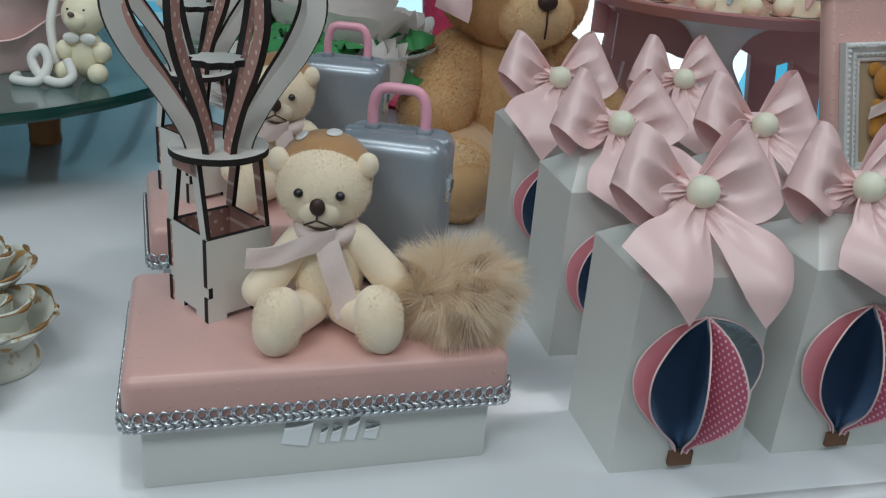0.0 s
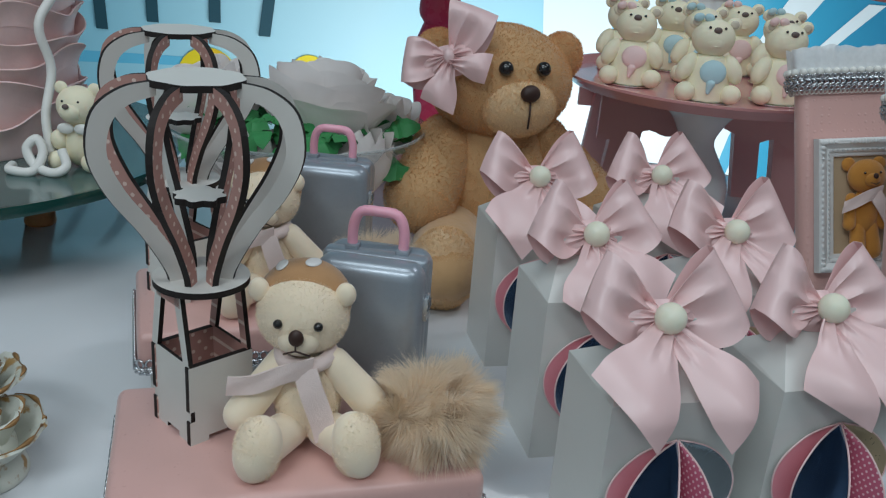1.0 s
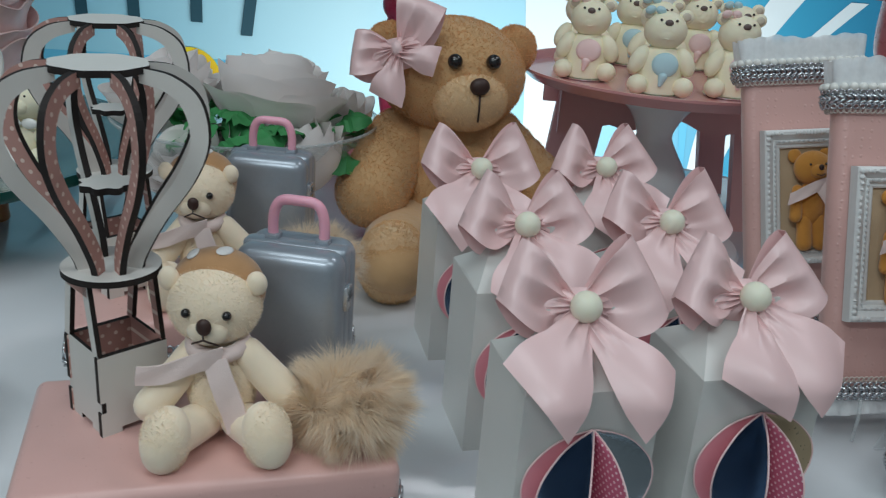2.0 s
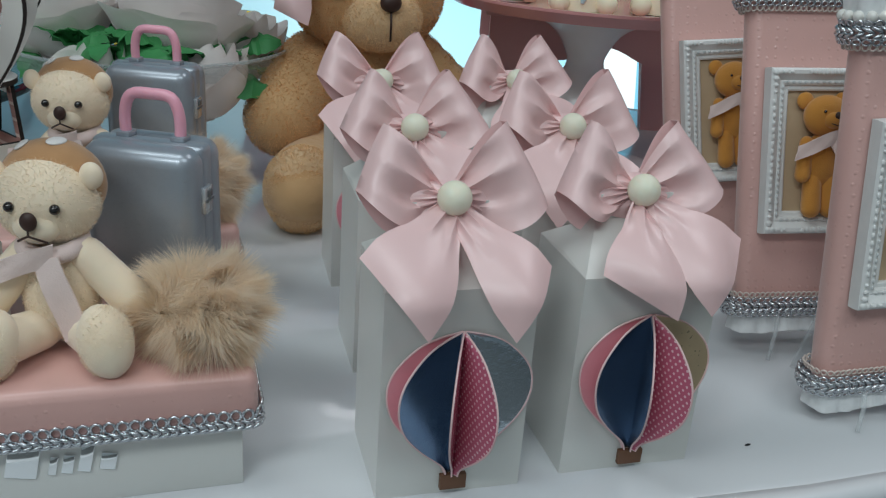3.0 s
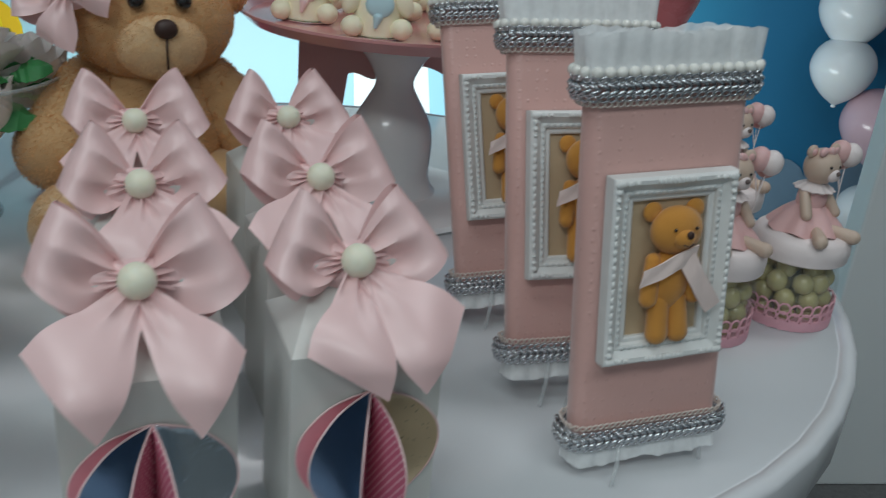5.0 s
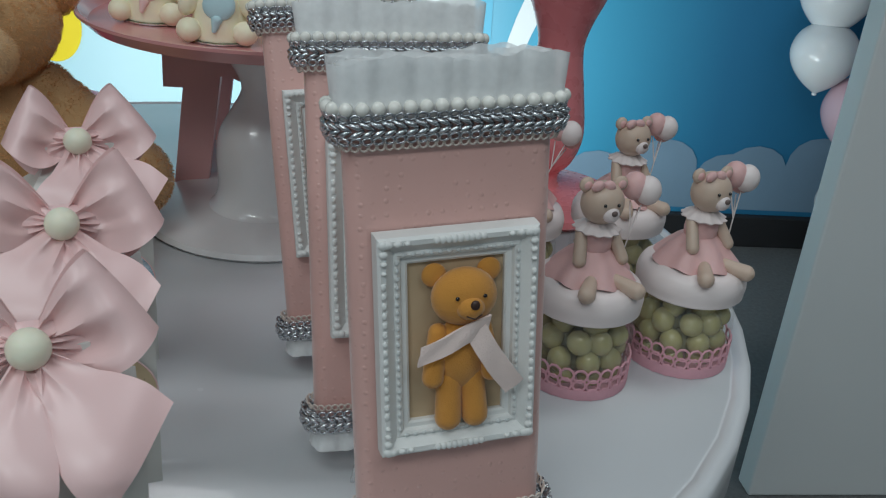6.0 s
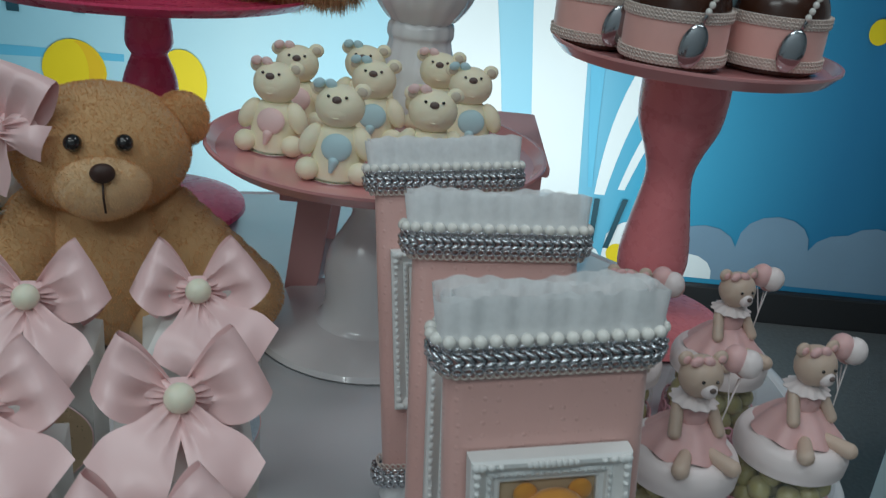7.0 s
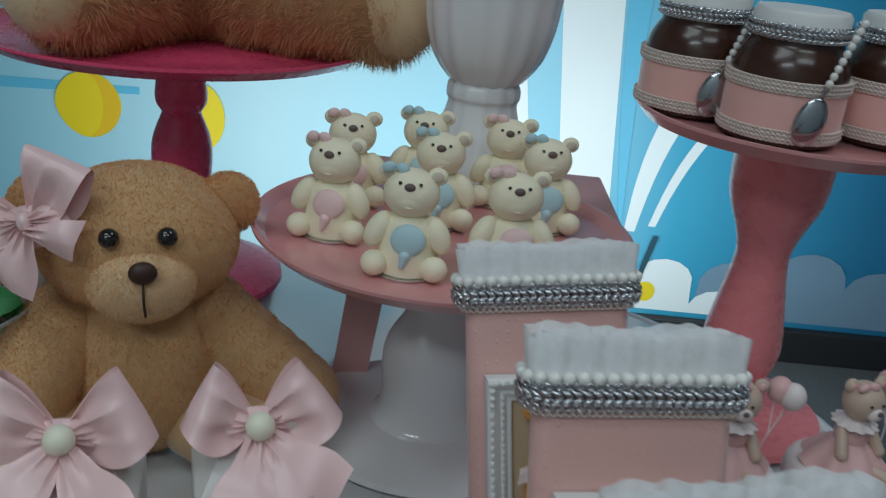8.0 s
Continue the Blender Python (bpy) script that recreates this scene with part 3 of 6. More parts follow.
def stadium(grow=0.0, n=26):
    """The outline of the tabletop: straight sides and round ends, turned by 14 degrees."""
    c, s = math.cos(radians(14)), math.sin(radians(14))
    out = []
    for cx, a0 in ((0.0, -90), (-1.15, 90)):
        for k in range(n + 1):
            a = radians(a0 + 180 * k / n)
            x, y = cx + (0.457 + grow) * math.cos(a), (0.457 + grow) * math.sin(a)
            out.append((0.25 + x * c - y * s, 0.87 + x * s + y * c))
    return out


def table():
    tb = thing("party_table", (0.25, 0.87, 0), "white painted party table with rounded ends", "table")
    bm = bmesh.new()
    rows = []
    for z, g in ((T - 0.045, -0.02), (T - 0.045, -0.003), (T - 0.040, 0.0), (T - 0.006, 0.0), (T - 0.0015, -0.0015), (T, -0.006), (T, -0.013), (T - 0.0012, -0.0135), (T - 0.0012, -0.0155), (T, -0.016)):
        rows.append([bm.verts.new((x - 0.25, y - 0.87, z)) for x, y in stadium(g)])
    for a, b in zip(rows, rows[1:]):
        for k in range(len(a)):
            bm.faces.new((a[k], a[(k + 1) % len(a)], b[(k + 1) % len(a)], b[k]))
    bm.faces.new(rows[-1])
    bm.faces.new(rows[0][::-1])
    part("tabletop", bm, WHITE_TABLE, tb)
    bm = bmesh.new()
    lo = [bm.verts.new((x - 0.25, y - 0.87, 0)) for x, y in stadium(-0.12)]
    hi = [bm.verts.new((x - 0.25, y - 0.87, T - 0.045)) for x, y in stadium(-0.12)]
    for k in range(len(lo)):
        bm.faces.new((lo[k], lo[(k + 1) % len(lo)], hi[(k + 1) % len(lo)], hi[k]))
    part("base", bm, WHITE_TABLE, tb)


table()
crumb = part("crumb", E((0, 0, 0), (0.0022, 0.0007, 0.0007), seg=8, rings=6), BLACK, None)
crumb.matrix_basis = pose(0.334, 0.472, T + 0.0006, 0, 0, 20)
tagged(crumb, "tiny dark crumb on the white tabletop", "crumb")

# ---- satin bows ----


def ribbon_loop(bm, top, low, sag, depth, seed, n=18):
    """One loop of a bow: out from the knot to the edge top-low, round and back behind."""
    top, low = Vector((top[0], 0, top[1])), Vector((low[0], 0, low[1]))

    mid = (low + top) / 2

    def at(u, v):
        s = u * 2
        back = s > 1
        f = 2 - s if back else s
        tip = low.lerp(top, v) * (1 + 0.02 * math.sin(math.pi * v))
        start = 0.16 + 0.34 * (1 - v) ** 2
        wide = start + (1 - start) * (1 - (1 - f) ** 1.2)
        p = Vector((math.copysign(0.003, top.x), 0, 0)).lerp(mid, f ** 0.92) + (tip - mid) * wide
        p.z -= sag * math.sin(math.pi * f ** 0.8) * (1 - v) ** 2
        p.z += 0.0035 * math.sin(math.pi * f) * v ** 2
        # a drop-shaped section: thin at the knot, full before the rounded outer fold
        body = math.sin(math.pi * min(1, f ** 1.7)) ** 0.55 * f ** 0.35
        puff = depth * body * (0.95 - 0.5 * v)
        crease = 0.0034 * abs(v - 0.52 - 0.10 * math.sin(seed + 2 * f)) * math.sin(math.pi * f ** 0.8)
        pleat = 0.0042 * (1 - f) ** 1.5 * (abs(math.sin(v * 8.2 + seed + 0.8 * f)) * 2 - 1)
        valley = 0.0050 * math.exp(-((v - 0.27) / 0.13) ** 2) * math.sin(math.pi * min(1, (f + 0.08) / 0.86)) ** 2
        flare = 0.0045 * (1 - v) ** 5 * math.sin(math.pi * f ** 0.9)
        if back:
            p.z -= 0.0075 * math.sin(math.pi * f) * (1 - v)
            return p + Vector((0, 0.45 * puff + 0.003, 0.001))
        return p + Vector((0, -puff + crease + pleat + valley - flare + 0.0008 * math.sin(9 * f + 5 * v + seed) * f, 0))

    grid(bm, at, n * 2, n + 6, thick=0.0003)


def ribbon_tail(bm, out, tip, seed, drape, n=18):
    """A tail of a bow: from the knot over the sloping top, widening to a slanted end."""
    out, tip = Vector((out[0], 0, out[1])), Vector((tip[0], 0, tip[1]))
    end = (out + tip) / 2
    way = end.normalized()
    side = Vector((-way.z, 0, way.x))
    if side.dot(out - tip) < 0:
        side = -side
    wide = (out - tip).length / 2 * 0.92

    def at(u, v):
        k = min(1, 0.26 + 0.98 * u)
        half = (side * wide * k).lerp((out - tip) / 2, max(0, u * 1.6 - 0.6))
        p = Vector((0, 0, -0.004)).lerp(end, u) + half * (2 * v - 1)
        slope = min(1, max(0, (-p.z + 0.001) / 0.046))
        slope = 0.6 * slope * slope * (3 - 2 * slope) + 0.4 * slope
        y = -0.0065 - drape * slope - 0.0035 * math.sin(math.pi * u) * math.cos(2.4 * (v - 0.5))
        y += 0.0034 * (abs(math.sin(v * 7.5 + seed)) * 2 - 1) * max(0, 1 - 1.9 * u) ** 1.4 + 0.0026 * math.sin(v * 3.6 + u * 2.5 + seed) * u
        y += 0.0030 * abs(v - 0.45) * u - 0.0016 * math.sin(7 * u + 2 * v + seed) * u
        return p + Vector((0, y, 0))

    grid(bm, at, n, n, thick=0.0003)


def bow_parts(parent, shape, bead=True, lift=Matrix(), size=1.0, at=0):
    """Loops, tails and a bead round the knot at the origin of lift."""
    for key, nm in (("l", "loop"), ("r", "loop"), ("tl", "tail"), ("tr", "tail")):
        bm = bmesh.new()
        if nm == "loop":
            ribbon_loop(bm, *shape[key], shape["sag"], shape["depth"], at + ord(key[0]))
        else:
            ribbon_tail(bm, *shape[key], at + ord(key[1]), shape["drape"])
        bmesh.ops.transform(bm, matrix=lift @ Matrix.Diagonal((size, size, size, 1)), verts=bm.verts)
        part(nm, bm, SATIN, parent)
    bm = bmesh.new()

    def gather(u, v):
        a, r = 2 * math.pi * u, 0.003 + 0.0165 * v
        wave = abs(math.sin(5.5 * a + 0.6 * math.sin(2 * a) + at)) * 2 - 1
        return Vector((r * 1.12 * math.cos(a), -0.0062 + 0.0075 * v ** 1.5 + 0.0020 * wave * math.sin(math.pi * min(1, v + 0.15)), r * 0.60 * math.sin(a) - 0.0035 * v))

    grid(bm, gather, 66, 6, closed_u=True, thick=0.0003)
    ell(bm, (0, -0.004, 0), (0.0045, 0.005, 0.006))
    bmesh.ops.transform(bm, matrix=lift @ Matrix.Diagonal((size, size, size, 1)), verts=bm.verts)
    part("knot", bm, SATIN, parent)
    if bead:
        bm = bmesh.new()
        ell(bm, (0, -0.010, 0), 0.0082, seg=28, rings=18)
        bmesh.ops.transform(bm, matrix=lift, verts=bm.verts)
        part("bead", bm, PEARL_IVORY, parent, "round ivory bead")


BOW_A = dict(l=((-0.031, 0.034), (-0.0445, 0.004)), r=((0.0285, 0.035), (0.0490, -0.003)), tl=((-0.0465, -0.0245), (-0.020, -0.060)),
             tr=((0.0420, -0.031), (0.0205, -0.063)), depth=0.015, sag=0.010, drape=0.031)
BOW_B = dict(l=((-0.024, 0.034), (-0.0425, 0.000)), r=((0.023, 0.034), (0.0475, 0.001)), tl=((-0.030, -0.038), (0.004, -0.060)),
             tr=((0.0500, -0.025), (0.022, -0.059)), depth=0.015, sag=0.010, drape=0.031)

# ---- favour boxes with paper balloons ----
BW, BD, BH = 0.074, 0.060, 0.112


def leaf_edge(z):
    """Half width of the paper balloon at height z from 0 (mouth) to 1 (crown)."""
    for (a, u), (b, v) in zip(LEAF_EDGE, LEAF_EDGE[1:]):
        if z <= b:
            return max(0.0, u + (v - u) * (z - a) / max(b - a, 1e-6))
    return 0


LEAF_EDGE = smooth_prof([(0, 0.13), (0.08, 0.22), (0.25, 0.60), (0.42, 0.89), (0.60, 1.0), (0.76, 0.92), (0.90, 0.64), (0.965, 0.36), (1, 0.02)], 6)


def paper_vane(parent, angle, left, right, radius, height, base):
    bm = bmesh.new()

    def at(u, v):
        r = radius * leaf_edge(v) * u
        bend = 0.0012 * math.sin(math.pi * u)
        return Vector((r, -bend, base + height * v))

    grid(bm, at, 6, 44, thick=0.0004)
    bm.normal_update()
    for f in bm.faces:
        f.material_index = 2 if f.normal.y > 0 else 0
    n = len(bm.faces)
    tube(bm, [at(1, k / 44) for k in range(45)], 0.0005, 5)
    for f in list(bm.faces)[n:]:
        f.material_index = 1
    plane_uv(bm, lambda co: (co.x, co.z))
    m = pose(0, -0.0012, 0, 0, 0, -angle)
    bmesh.ops.transform(bm, matrix=m, verts=bm.verts)
    ob = part("paper_vane", bm, [left, CARD_EDGE, right], parent)
    return ob


def favour_box(place, yaw, shape, colours, label, k):
    bx = thing("favour_box", (*place, T), label, "gift box", "favour boxes on the table", yaw)
    bm = bmesh.new()
    w, d = BW / 2, BD / 2
    rz = BH + 0.024
    v = [bm.verts.new(p) for p in ((-w, -d, 0), (w, -d, 0), (w, d, 0), (-w, d, 0), (-w, -d, BH), (w, -d, BH), (w, d, BH), (-w, d, BH))]
    r0, r1 = bm.verts.new((-w + 0.016, 0, rz - 0.004)), bm.verts.new((w - 0.016, 0, rz - 0.004))
    g0, g1 = bm.verts.new((-w + 0.001, 0, BH + 0.002)), bm.verts.new((w - 0.001, 0, BH + 0.002))
    for f in ((0, 1, 5, 4), (1, 2, 6, 5), (2, 3, 7, 6), (3, 0, 4, 7), (3, 2, 1, 0)):
        bm.faces.new([v[i] for i in f])
    bm.faces.new((v[4], v[5], r1, r0))
    bm.faces.new((v[6], v[7], r0, r1))
    for a, b, g, r in ((v[7], v[4], g0, r0), (v[5], v[6], g1, r1)):
        for tri in ((a, g, r), (g, b, r)):
            f = bm.faces.new(tri)
        bm.faces.new((a, b, g))
    bmesh.ops.bevel(bm, geom=[e for e in bm.edges if abs(e.calc_face_angle(0)) > 0.9 and len(e.link_faces) == 2], offset=0.0006, segments=1, affect="EDGES")
    part("carton", bm, CARD, bx, smooth=False)
    part("ridge_flap", B((0, 0, rz + 0.001), (BW - 0.034, 0.0016, 0.014), r=0.0003), CARD, bx)
    front = new("balloon_ornament")
    front.parent = bx
    front.matrix_basis = pose(0.001, -d - 0.0006, 0.0095)
    front["label"] = "folded paper hot-air balloon in pink and silver mirror card"
    for ang, left, right in zip((3, 78, 112, 156, 177), colours, colours[1:] + colours[:1]):
        paper_vane(front, ang, right, left, 0.0358, 0.078, 0.004)
    part("paper_basket", B((0, -0.002, -0.001), (0.0135, 0.003, 0.0085), r=0.0004), CARD_BROWN, front, "small brown card basket")
    bow = new("bow")
    bow.parent = bx
    bow["label"] = "pale pink satin bow with an ivory bead"
    bow.matrix_basis = pose(-0.0015, 0.001, rz + 0.010, -15, 0, 0)
    bow_parts(bow, shape, at=k)
    return bx


# the sheets folded between the vanes, from the right-hand back round to the left
PAL_A = (CARD, CARD_MIRROR, CARD_DOT, CARD_BLUE_REFLECTION, CARD_PINK)
PAL_B = (CARD, CARD_GOLD_REFLECTION, CARD_DOT, CARD_BLUE_REFLECTION, CARD_PINK)
BOX_TEXT = "white pearly card favour box with a pink satin bow"
PEARLS = ((0.157, 0.439, BOW_A, PAL_A), (0.251, 0.468, BOW_B, PAL_B), (0.136, 0.558, BOW_B, PAL_A), (0.232, 0.584, BOW_A, PAL_B),
          (0.110, 0.678, BOW_A, PAL_B), (0.208, 0.708, BOW_B, PAL_A))
first = {}
for n, (px, py, shape, pal) in enumerate(PEARLS):
    yaw = (14.5, 15.0, 14.0, 17.0, 13.0, 18.0)[n]
    a = radians(yaw)
    key = (id(shape), id(pal))
    centre = (px + 0.0015 - math.sin(a) * 0.008, py + math.cos(a) * 0.008)
    if key in first:
        copy_thing(first[key], pose(*centre, T, 0, 0, yaw))
    else:
        first[key] = favour_box(centre, yaw, shape, pal, BOX_TEXT, n)

# ---- pink-lidded name boxes with their toys ----
LID = 0.815
LW, LD = 0.186, 0.116


def name_box():
    bx = thing("keepsake_box", pose(-0.034, 0.442, T, 0, 0, 16), "white card box with a pink lid edged in silver braid", "gift box", "keepsake boxes on the table")
    part("body", B((0, 0, 0.0255), (0.171, 0.104, 0.051), r=0.0012), CARD, bx, "pearly white card")
    part("lid", B((0, 0, 0.0515), (LW, LD, 0.027), r=0.006, seg=4), PINK_PAPER, bx, "pink embossed paper")
    part("braid_trim", braid(LW + 0.001, LD + 0.001, 0.006, 0.0370, 0.0052, 0.0042, "/\\"), SILVER, bx, "silver braid")
    part("loop_cord", braid(LW + 0.001, LD + 0.001, 0.006, 0.0415, 0.0062, 0.0056, "o"), SILVER, bx, "silver cord loops")
    # the mirrored lettering on the front stands as plain bars
    x = -0.022
    for w, h in ((0.019, 0.018), (0.005, 0.010), (0.007, 0.010), (0.008, 0.015), (0.010, 0.009)):
        part("letter_bar", B((x + w / 2, -0.0528, 0.0185 + h / 2), (w * 0.72, 0.0016, h), r=0.0005, rot=Euler((0, radians(12), 0)).to_matrix()), MIRROR, bx)
        x += w + 0.0005
    return bx


X1 = name_box()


def wooden_balloon():
    ob = thing("wooden_balloon", pose(-0.0826, 0.4445, LID, 0, 0, 0), "laser-cut plywood hot-air balloon with dotted pink faces", "ornament", "wooden balloons")
    turn = pose(0, 0, 0, 0, 0, 46)
    h, th, s = 0.046, 0.0034, 0.0375 / 2
    # low walls
    for sgn, nm in ((-1, "basket_wall"), (1, "basket_wall")):
        bm = bmesh.new()
        slab(bm, [(-s, 0), (-0.008, 0), (-0.008, 0.003), (0.008, 0.003), (0.008, 0), (s, 0), (s, 0.014), (s - 0.003, 0.014), (s - 0.003, 0.020), (s, 0.020), (s, h), (-s, h), (-s, 0.020), (-s + 0.003, 0.020), (-s + 0.003, 0.014), (-s, 0.014)], th)
        plane_uv(bm, lambda co: (co.x, co.z))
        bmesh.ops.transform(bm, matrix=turn @ pose(0, sgn * (s - th / 2), 0), verts=bm.verts)
        bm.normal_update()
        for f in bm.faces:
            if f.normal.dot((turn.to_3x3() @ Vector((0, -sgn, 0)))) > 0.9:
                f.material_index = 2
        part(nm, bm, [PLY_WHITE, PLY_EDGE, PLY_DOT], ob, smooth=False)
    # tall walls: two uprights with a slot between
    top = 0.086
    for sgn in (-1, 1):
        m = turn @ pose(sgn * (s - th / 2), 0, 0, 0, 0, 90)
        q = s - 0.0004
        for nm, outline in (("basket_wall", [(-q, 0), (-0.006, 0), (-0.006, 0.003), (0.006, 0.003), (0.006, 0), (q, 0), (q, h + 0.001), (-q, h + 0.001)]),
                            ("strut", [(-q, h + 0.001), (-q + 0.0055, h + 0.001), (-0.005, top), (-0.0115, top)]),
                            ("strut", [(q - 0.0055, h + 0.001), (q, h + 0.001), (0.0115, top), (0.005, top)]),
                            ("cross_piece", [(-0.0115, top), (0.0115, top), (0.0115, top - 0.009), (-0.0115, top - 0.009)])):
            bm = bmesh.new()
            slab(bm, outline, th - 0.0002 * len(outline))
            bmesh.ops.transform(bm, matrix=m, verts=bm.verts)
            plane_uv(bm, lambda co: (co.x + co.y, co.z))
            bm.normal_update()
            for f in bm.faces:
                if f.material_index == 0 and f.normal.dot(turn.to_3x3() @ Vector((-sgn, 0, 0))) > 0.9:
                    f.material_index = 2
            part(nm, bm, [PLY_WHITE, PLY_EDGE, PLY_DOT], ob, smooth=False)

    def disc(name, r, z, notch=0.0):
        bm = bmesh.new()
        out = [(r * (1 + notch * math.cos(8 * a)) * math.cos(a), r * (1 + notch * math.cos(8 * a)) * math.sin(a)) for a in (2 * math.pi * k / 64 for k in range(64))]
        slab(bm, out, th)
        bmesh.ops.transform(bm, matrix=pose(0.002, -0.004, z, 90, 0, 0), verts=bm.verts)
        part(name, bm, [PLY_WHITE, PLY_EDGE], ob, smooth=False)

    disc("ring_plate", 0.0240, 0.0875)
    disc("middle_plate", 0.0120, 0.131, 0.10)
    disc("top_plate", 0.0225, 0.1895, 0.03)
    outer = smooth_prof([(0.0165, 0.087), (0.019, 0.096), (0.030, 0.116), (0.045, 0.138), (0.0525, 0.158), (0.049, 0.178), (0.036, 0.188), (0.020, 0.1905)], 5)
    inner = smooth_prof([(0.020, 0.1835), (0.033, 0.180), (0.041, 0.172), (0.0435, 0.157), (0.036, 0.139), (0.023, 0.120), (0.0115, 0.100), (0.0095, 0.087)], 5)
    for k in range(8):
        bm = bmesh.new()
        # a strip between the two curves, face by face
        n = len(outer)
        inn = inner[::-1]
        fr = [[bm.verts.new((r, y, z)) for r, z in row] for y in (-th / 2, th / 2) for row in (outer, inn)]
        for j in range(n - 1):
            bm.faces.new((fr[0][j], fr[1][j], fr[1][j + 1], fr[0][j + 1])).material_index = 0 if k in (7, 3, 0) else 2
            bm.faces.new((fr[2][j + 1], fr[3][j + 1], fr[3][j], fr[2][j])).material_index = 0 if k in (4, 2) else 2
            bm.faces.new((fr[0][j + 1], fr[2][j + 1], fr[2][j], fr[0][j])).material_index = 1
            bm.faces.new((fr[1][j], fr[3][j], fr[3][j + 1], fr[1][j + 1])).material_index = 1
        plane_uv(bm, lambda co: (co.x, co.z))
        bmesh.ops.recalc_face_normals(bm, faces=bm.faces)
        bmesh.ops.transform(bm, matrix=pose(0.002, -0.004, 0, 0, 0, 38 + 45 * k), verts=bm.verts)
        part("rib", bm, [PLY_WHITE, PLY_EDGE, PLY_DOT], ob, smooth=False)
    return ob


W1 = wooden_balloon()
W1.matrix_basis = W1.matrix_basis @ Matrix.Diagonal((1, 1, 0.980, 1))


def strip(pts, width, across, thick=0.0012, n=14, wave=0.0, fringe=False):
    """A felt band along points, with its width along one way."""
    pts = [Vector(p) for p in smooth_prof([tuple(p) for p in pts], 5)]
    ac = Vector(across).normalized()
    bm = bmesh.new()

    def at(u, v):
        f = u * (len(pts) - 1)
        i = min(int(f), len(pts) - 2)
        p = pts[i].lerp(pts[i + 1], f - i)
        return p + ac * width * (v - 0.5) + Vector((0, wave * math.sin(u * 9 + v * 4), wave * 0.5 * math.sin(v * 6)))

    grid(bm, at, len(pts) - 1, 6, thick=thick)
    return bm


def toy_bear():
    ob = thing("teddy_bear", pose(-0.024, 0.430, LID), "small cream plush bear in a brown cap and pale pink scarf", "teddy bear", "small cream bears")
    head = part("head", E((-0.0045, 0.007, 0.0715), (0.0232, 0.0200, 0.0212), seg=28, rings=18), CREAM, ob)
    part("muzzle", E((-0.004, -0.0085, 0.0640), (0.0105, 0.0068, 0.0078)), CREAM, head)
    part("nose", E((-0.004, -0.0165, 0.0692), (0.0038, 0.0025, 0.0044)), DARK_BROWN, head, "dark stitched nose")
    for x in (-0.0138, 0.0060):
        part("eye", E((x, -0.0118, 0.0738), 0.0024, seg=14, rings=10), BLACK, head)
    part("mouth", Tb([(-0.0105, -0.0140, 0.0588), (-0.0072, -0.0168, 0.0612), (-0.004, -0.0180, 0.0630), (-0.0006, -0.0168, 0.0612), (0.0025, -0.0140, 0.0588)], 0.00055, 6), DARK_BROWN, head)
    part("mouth", Tb([(-0.004, -0.0180, 0.0630), (-0.004, -0.0180, 0.0660)], 0.0005, 6), DARK_BROWN, head)
    for x, z in ((0.0172, 0.0850), (-0.0262, 0.0845)):
        bm = E((x, 0.004, z), (0.0053, 0.0040, 0.0064))
        part("ear", bm, CREAM, head)
    part("cap", E((-0.0045, 0.0150, 0.0765), (0.0240, 0.0196, 0.0212), seg=28, rings=18), TAN, ob, "brown felt aviator cap")
    for d in ((0.16, -0.08, 0.98), (-0.50, -0.10, 0.86)):
        d = Vector(d).normalized()
        c = Vector((-0.0045, 0.0150, 0.0765)) + Vector((0.0240 * d.x, 0.0196 * d.y, 0.0212 * d.z))
        part("goggle", E(c, (0.0052, 0.0036, 0.0012), rot=d.to_track_quat("Z", "Y").to_matrix()), WHITE_FELT, ob, "white felt goggle")
    part("body", E((-0.001, 0.004, 0.0285), (0.0178, 0.016, 0.0265), seg=26, rings=18), CREAM, ob)
    fur("fuzz", head, CREAM, [((-0.0045, 0.007, 0.0715), (0.0232, 0.0200, 0.0212), 1.0)], 9000, 0.0013, 0.00010, 71, down=0.4, label="short felt nap")
    fur("fuzz", ob, CREAM, [((-0.001, 0.004, 0.0285), (0.0178, 0.016, 0.0265), 1.0)], 6000, 0.0013, 0.00010, 72, down=0.4, label="short felt nap")
    part("arm", Cp((-0.013, 0.0, 0.047), (-0.032, -0.012, 0.022), 0.0085, 0.0092), CREAM, ob)
    part("arm", Cp((0.013, 0.002, 0.047), (0.031, 0.002, 0.027), 0.0085, 0.0095), CREAM, ob)
    for hip, foot, r in (((-0.009, -0.006, 0.011), (-0.019, -0.034, 0.0165), (0.0118, 0.0120, 0.0172)), ((0.010, -0.003, 0.011), (0.028, -0.024, 0.0165), (0.0120, 0.0122, 0.0174))):
        leg = part("leg", Cp(hip, foot, 0.010, 0.0115), CREAM, ob)
        d = Vector(foot) - Vector(hip)
        bm = E(foot, r, rot=Euler((radians(-14), radians(8 if d.x < 0 else -10), math.atan2(d.x, -d.y) * 0.6)).to_matrix(), seg=24, rings=16)
        part("foot", bm, CREAM, leg)
        fur("fuzz", leg, CREAM, [(foot, (r[0] * 0.97, r[1] * 0.97, r[2] * 0.97), 1.0)], 5000, 0.0013, 0.00010, 73, down=0.4, label="short felt nap")
    part("scarf", Tb([(0.0125 * math.cos(a) - 0.002, 0.0125 * math.sin(a) + 0.002, 0.0525 + 0.002 * math.sin(a)) for a in (2 * math.pi * k / 20 for k in range(20))],
                     0.0042, 8, closed=True), SCARF, ob, "pale pink felt scarf")
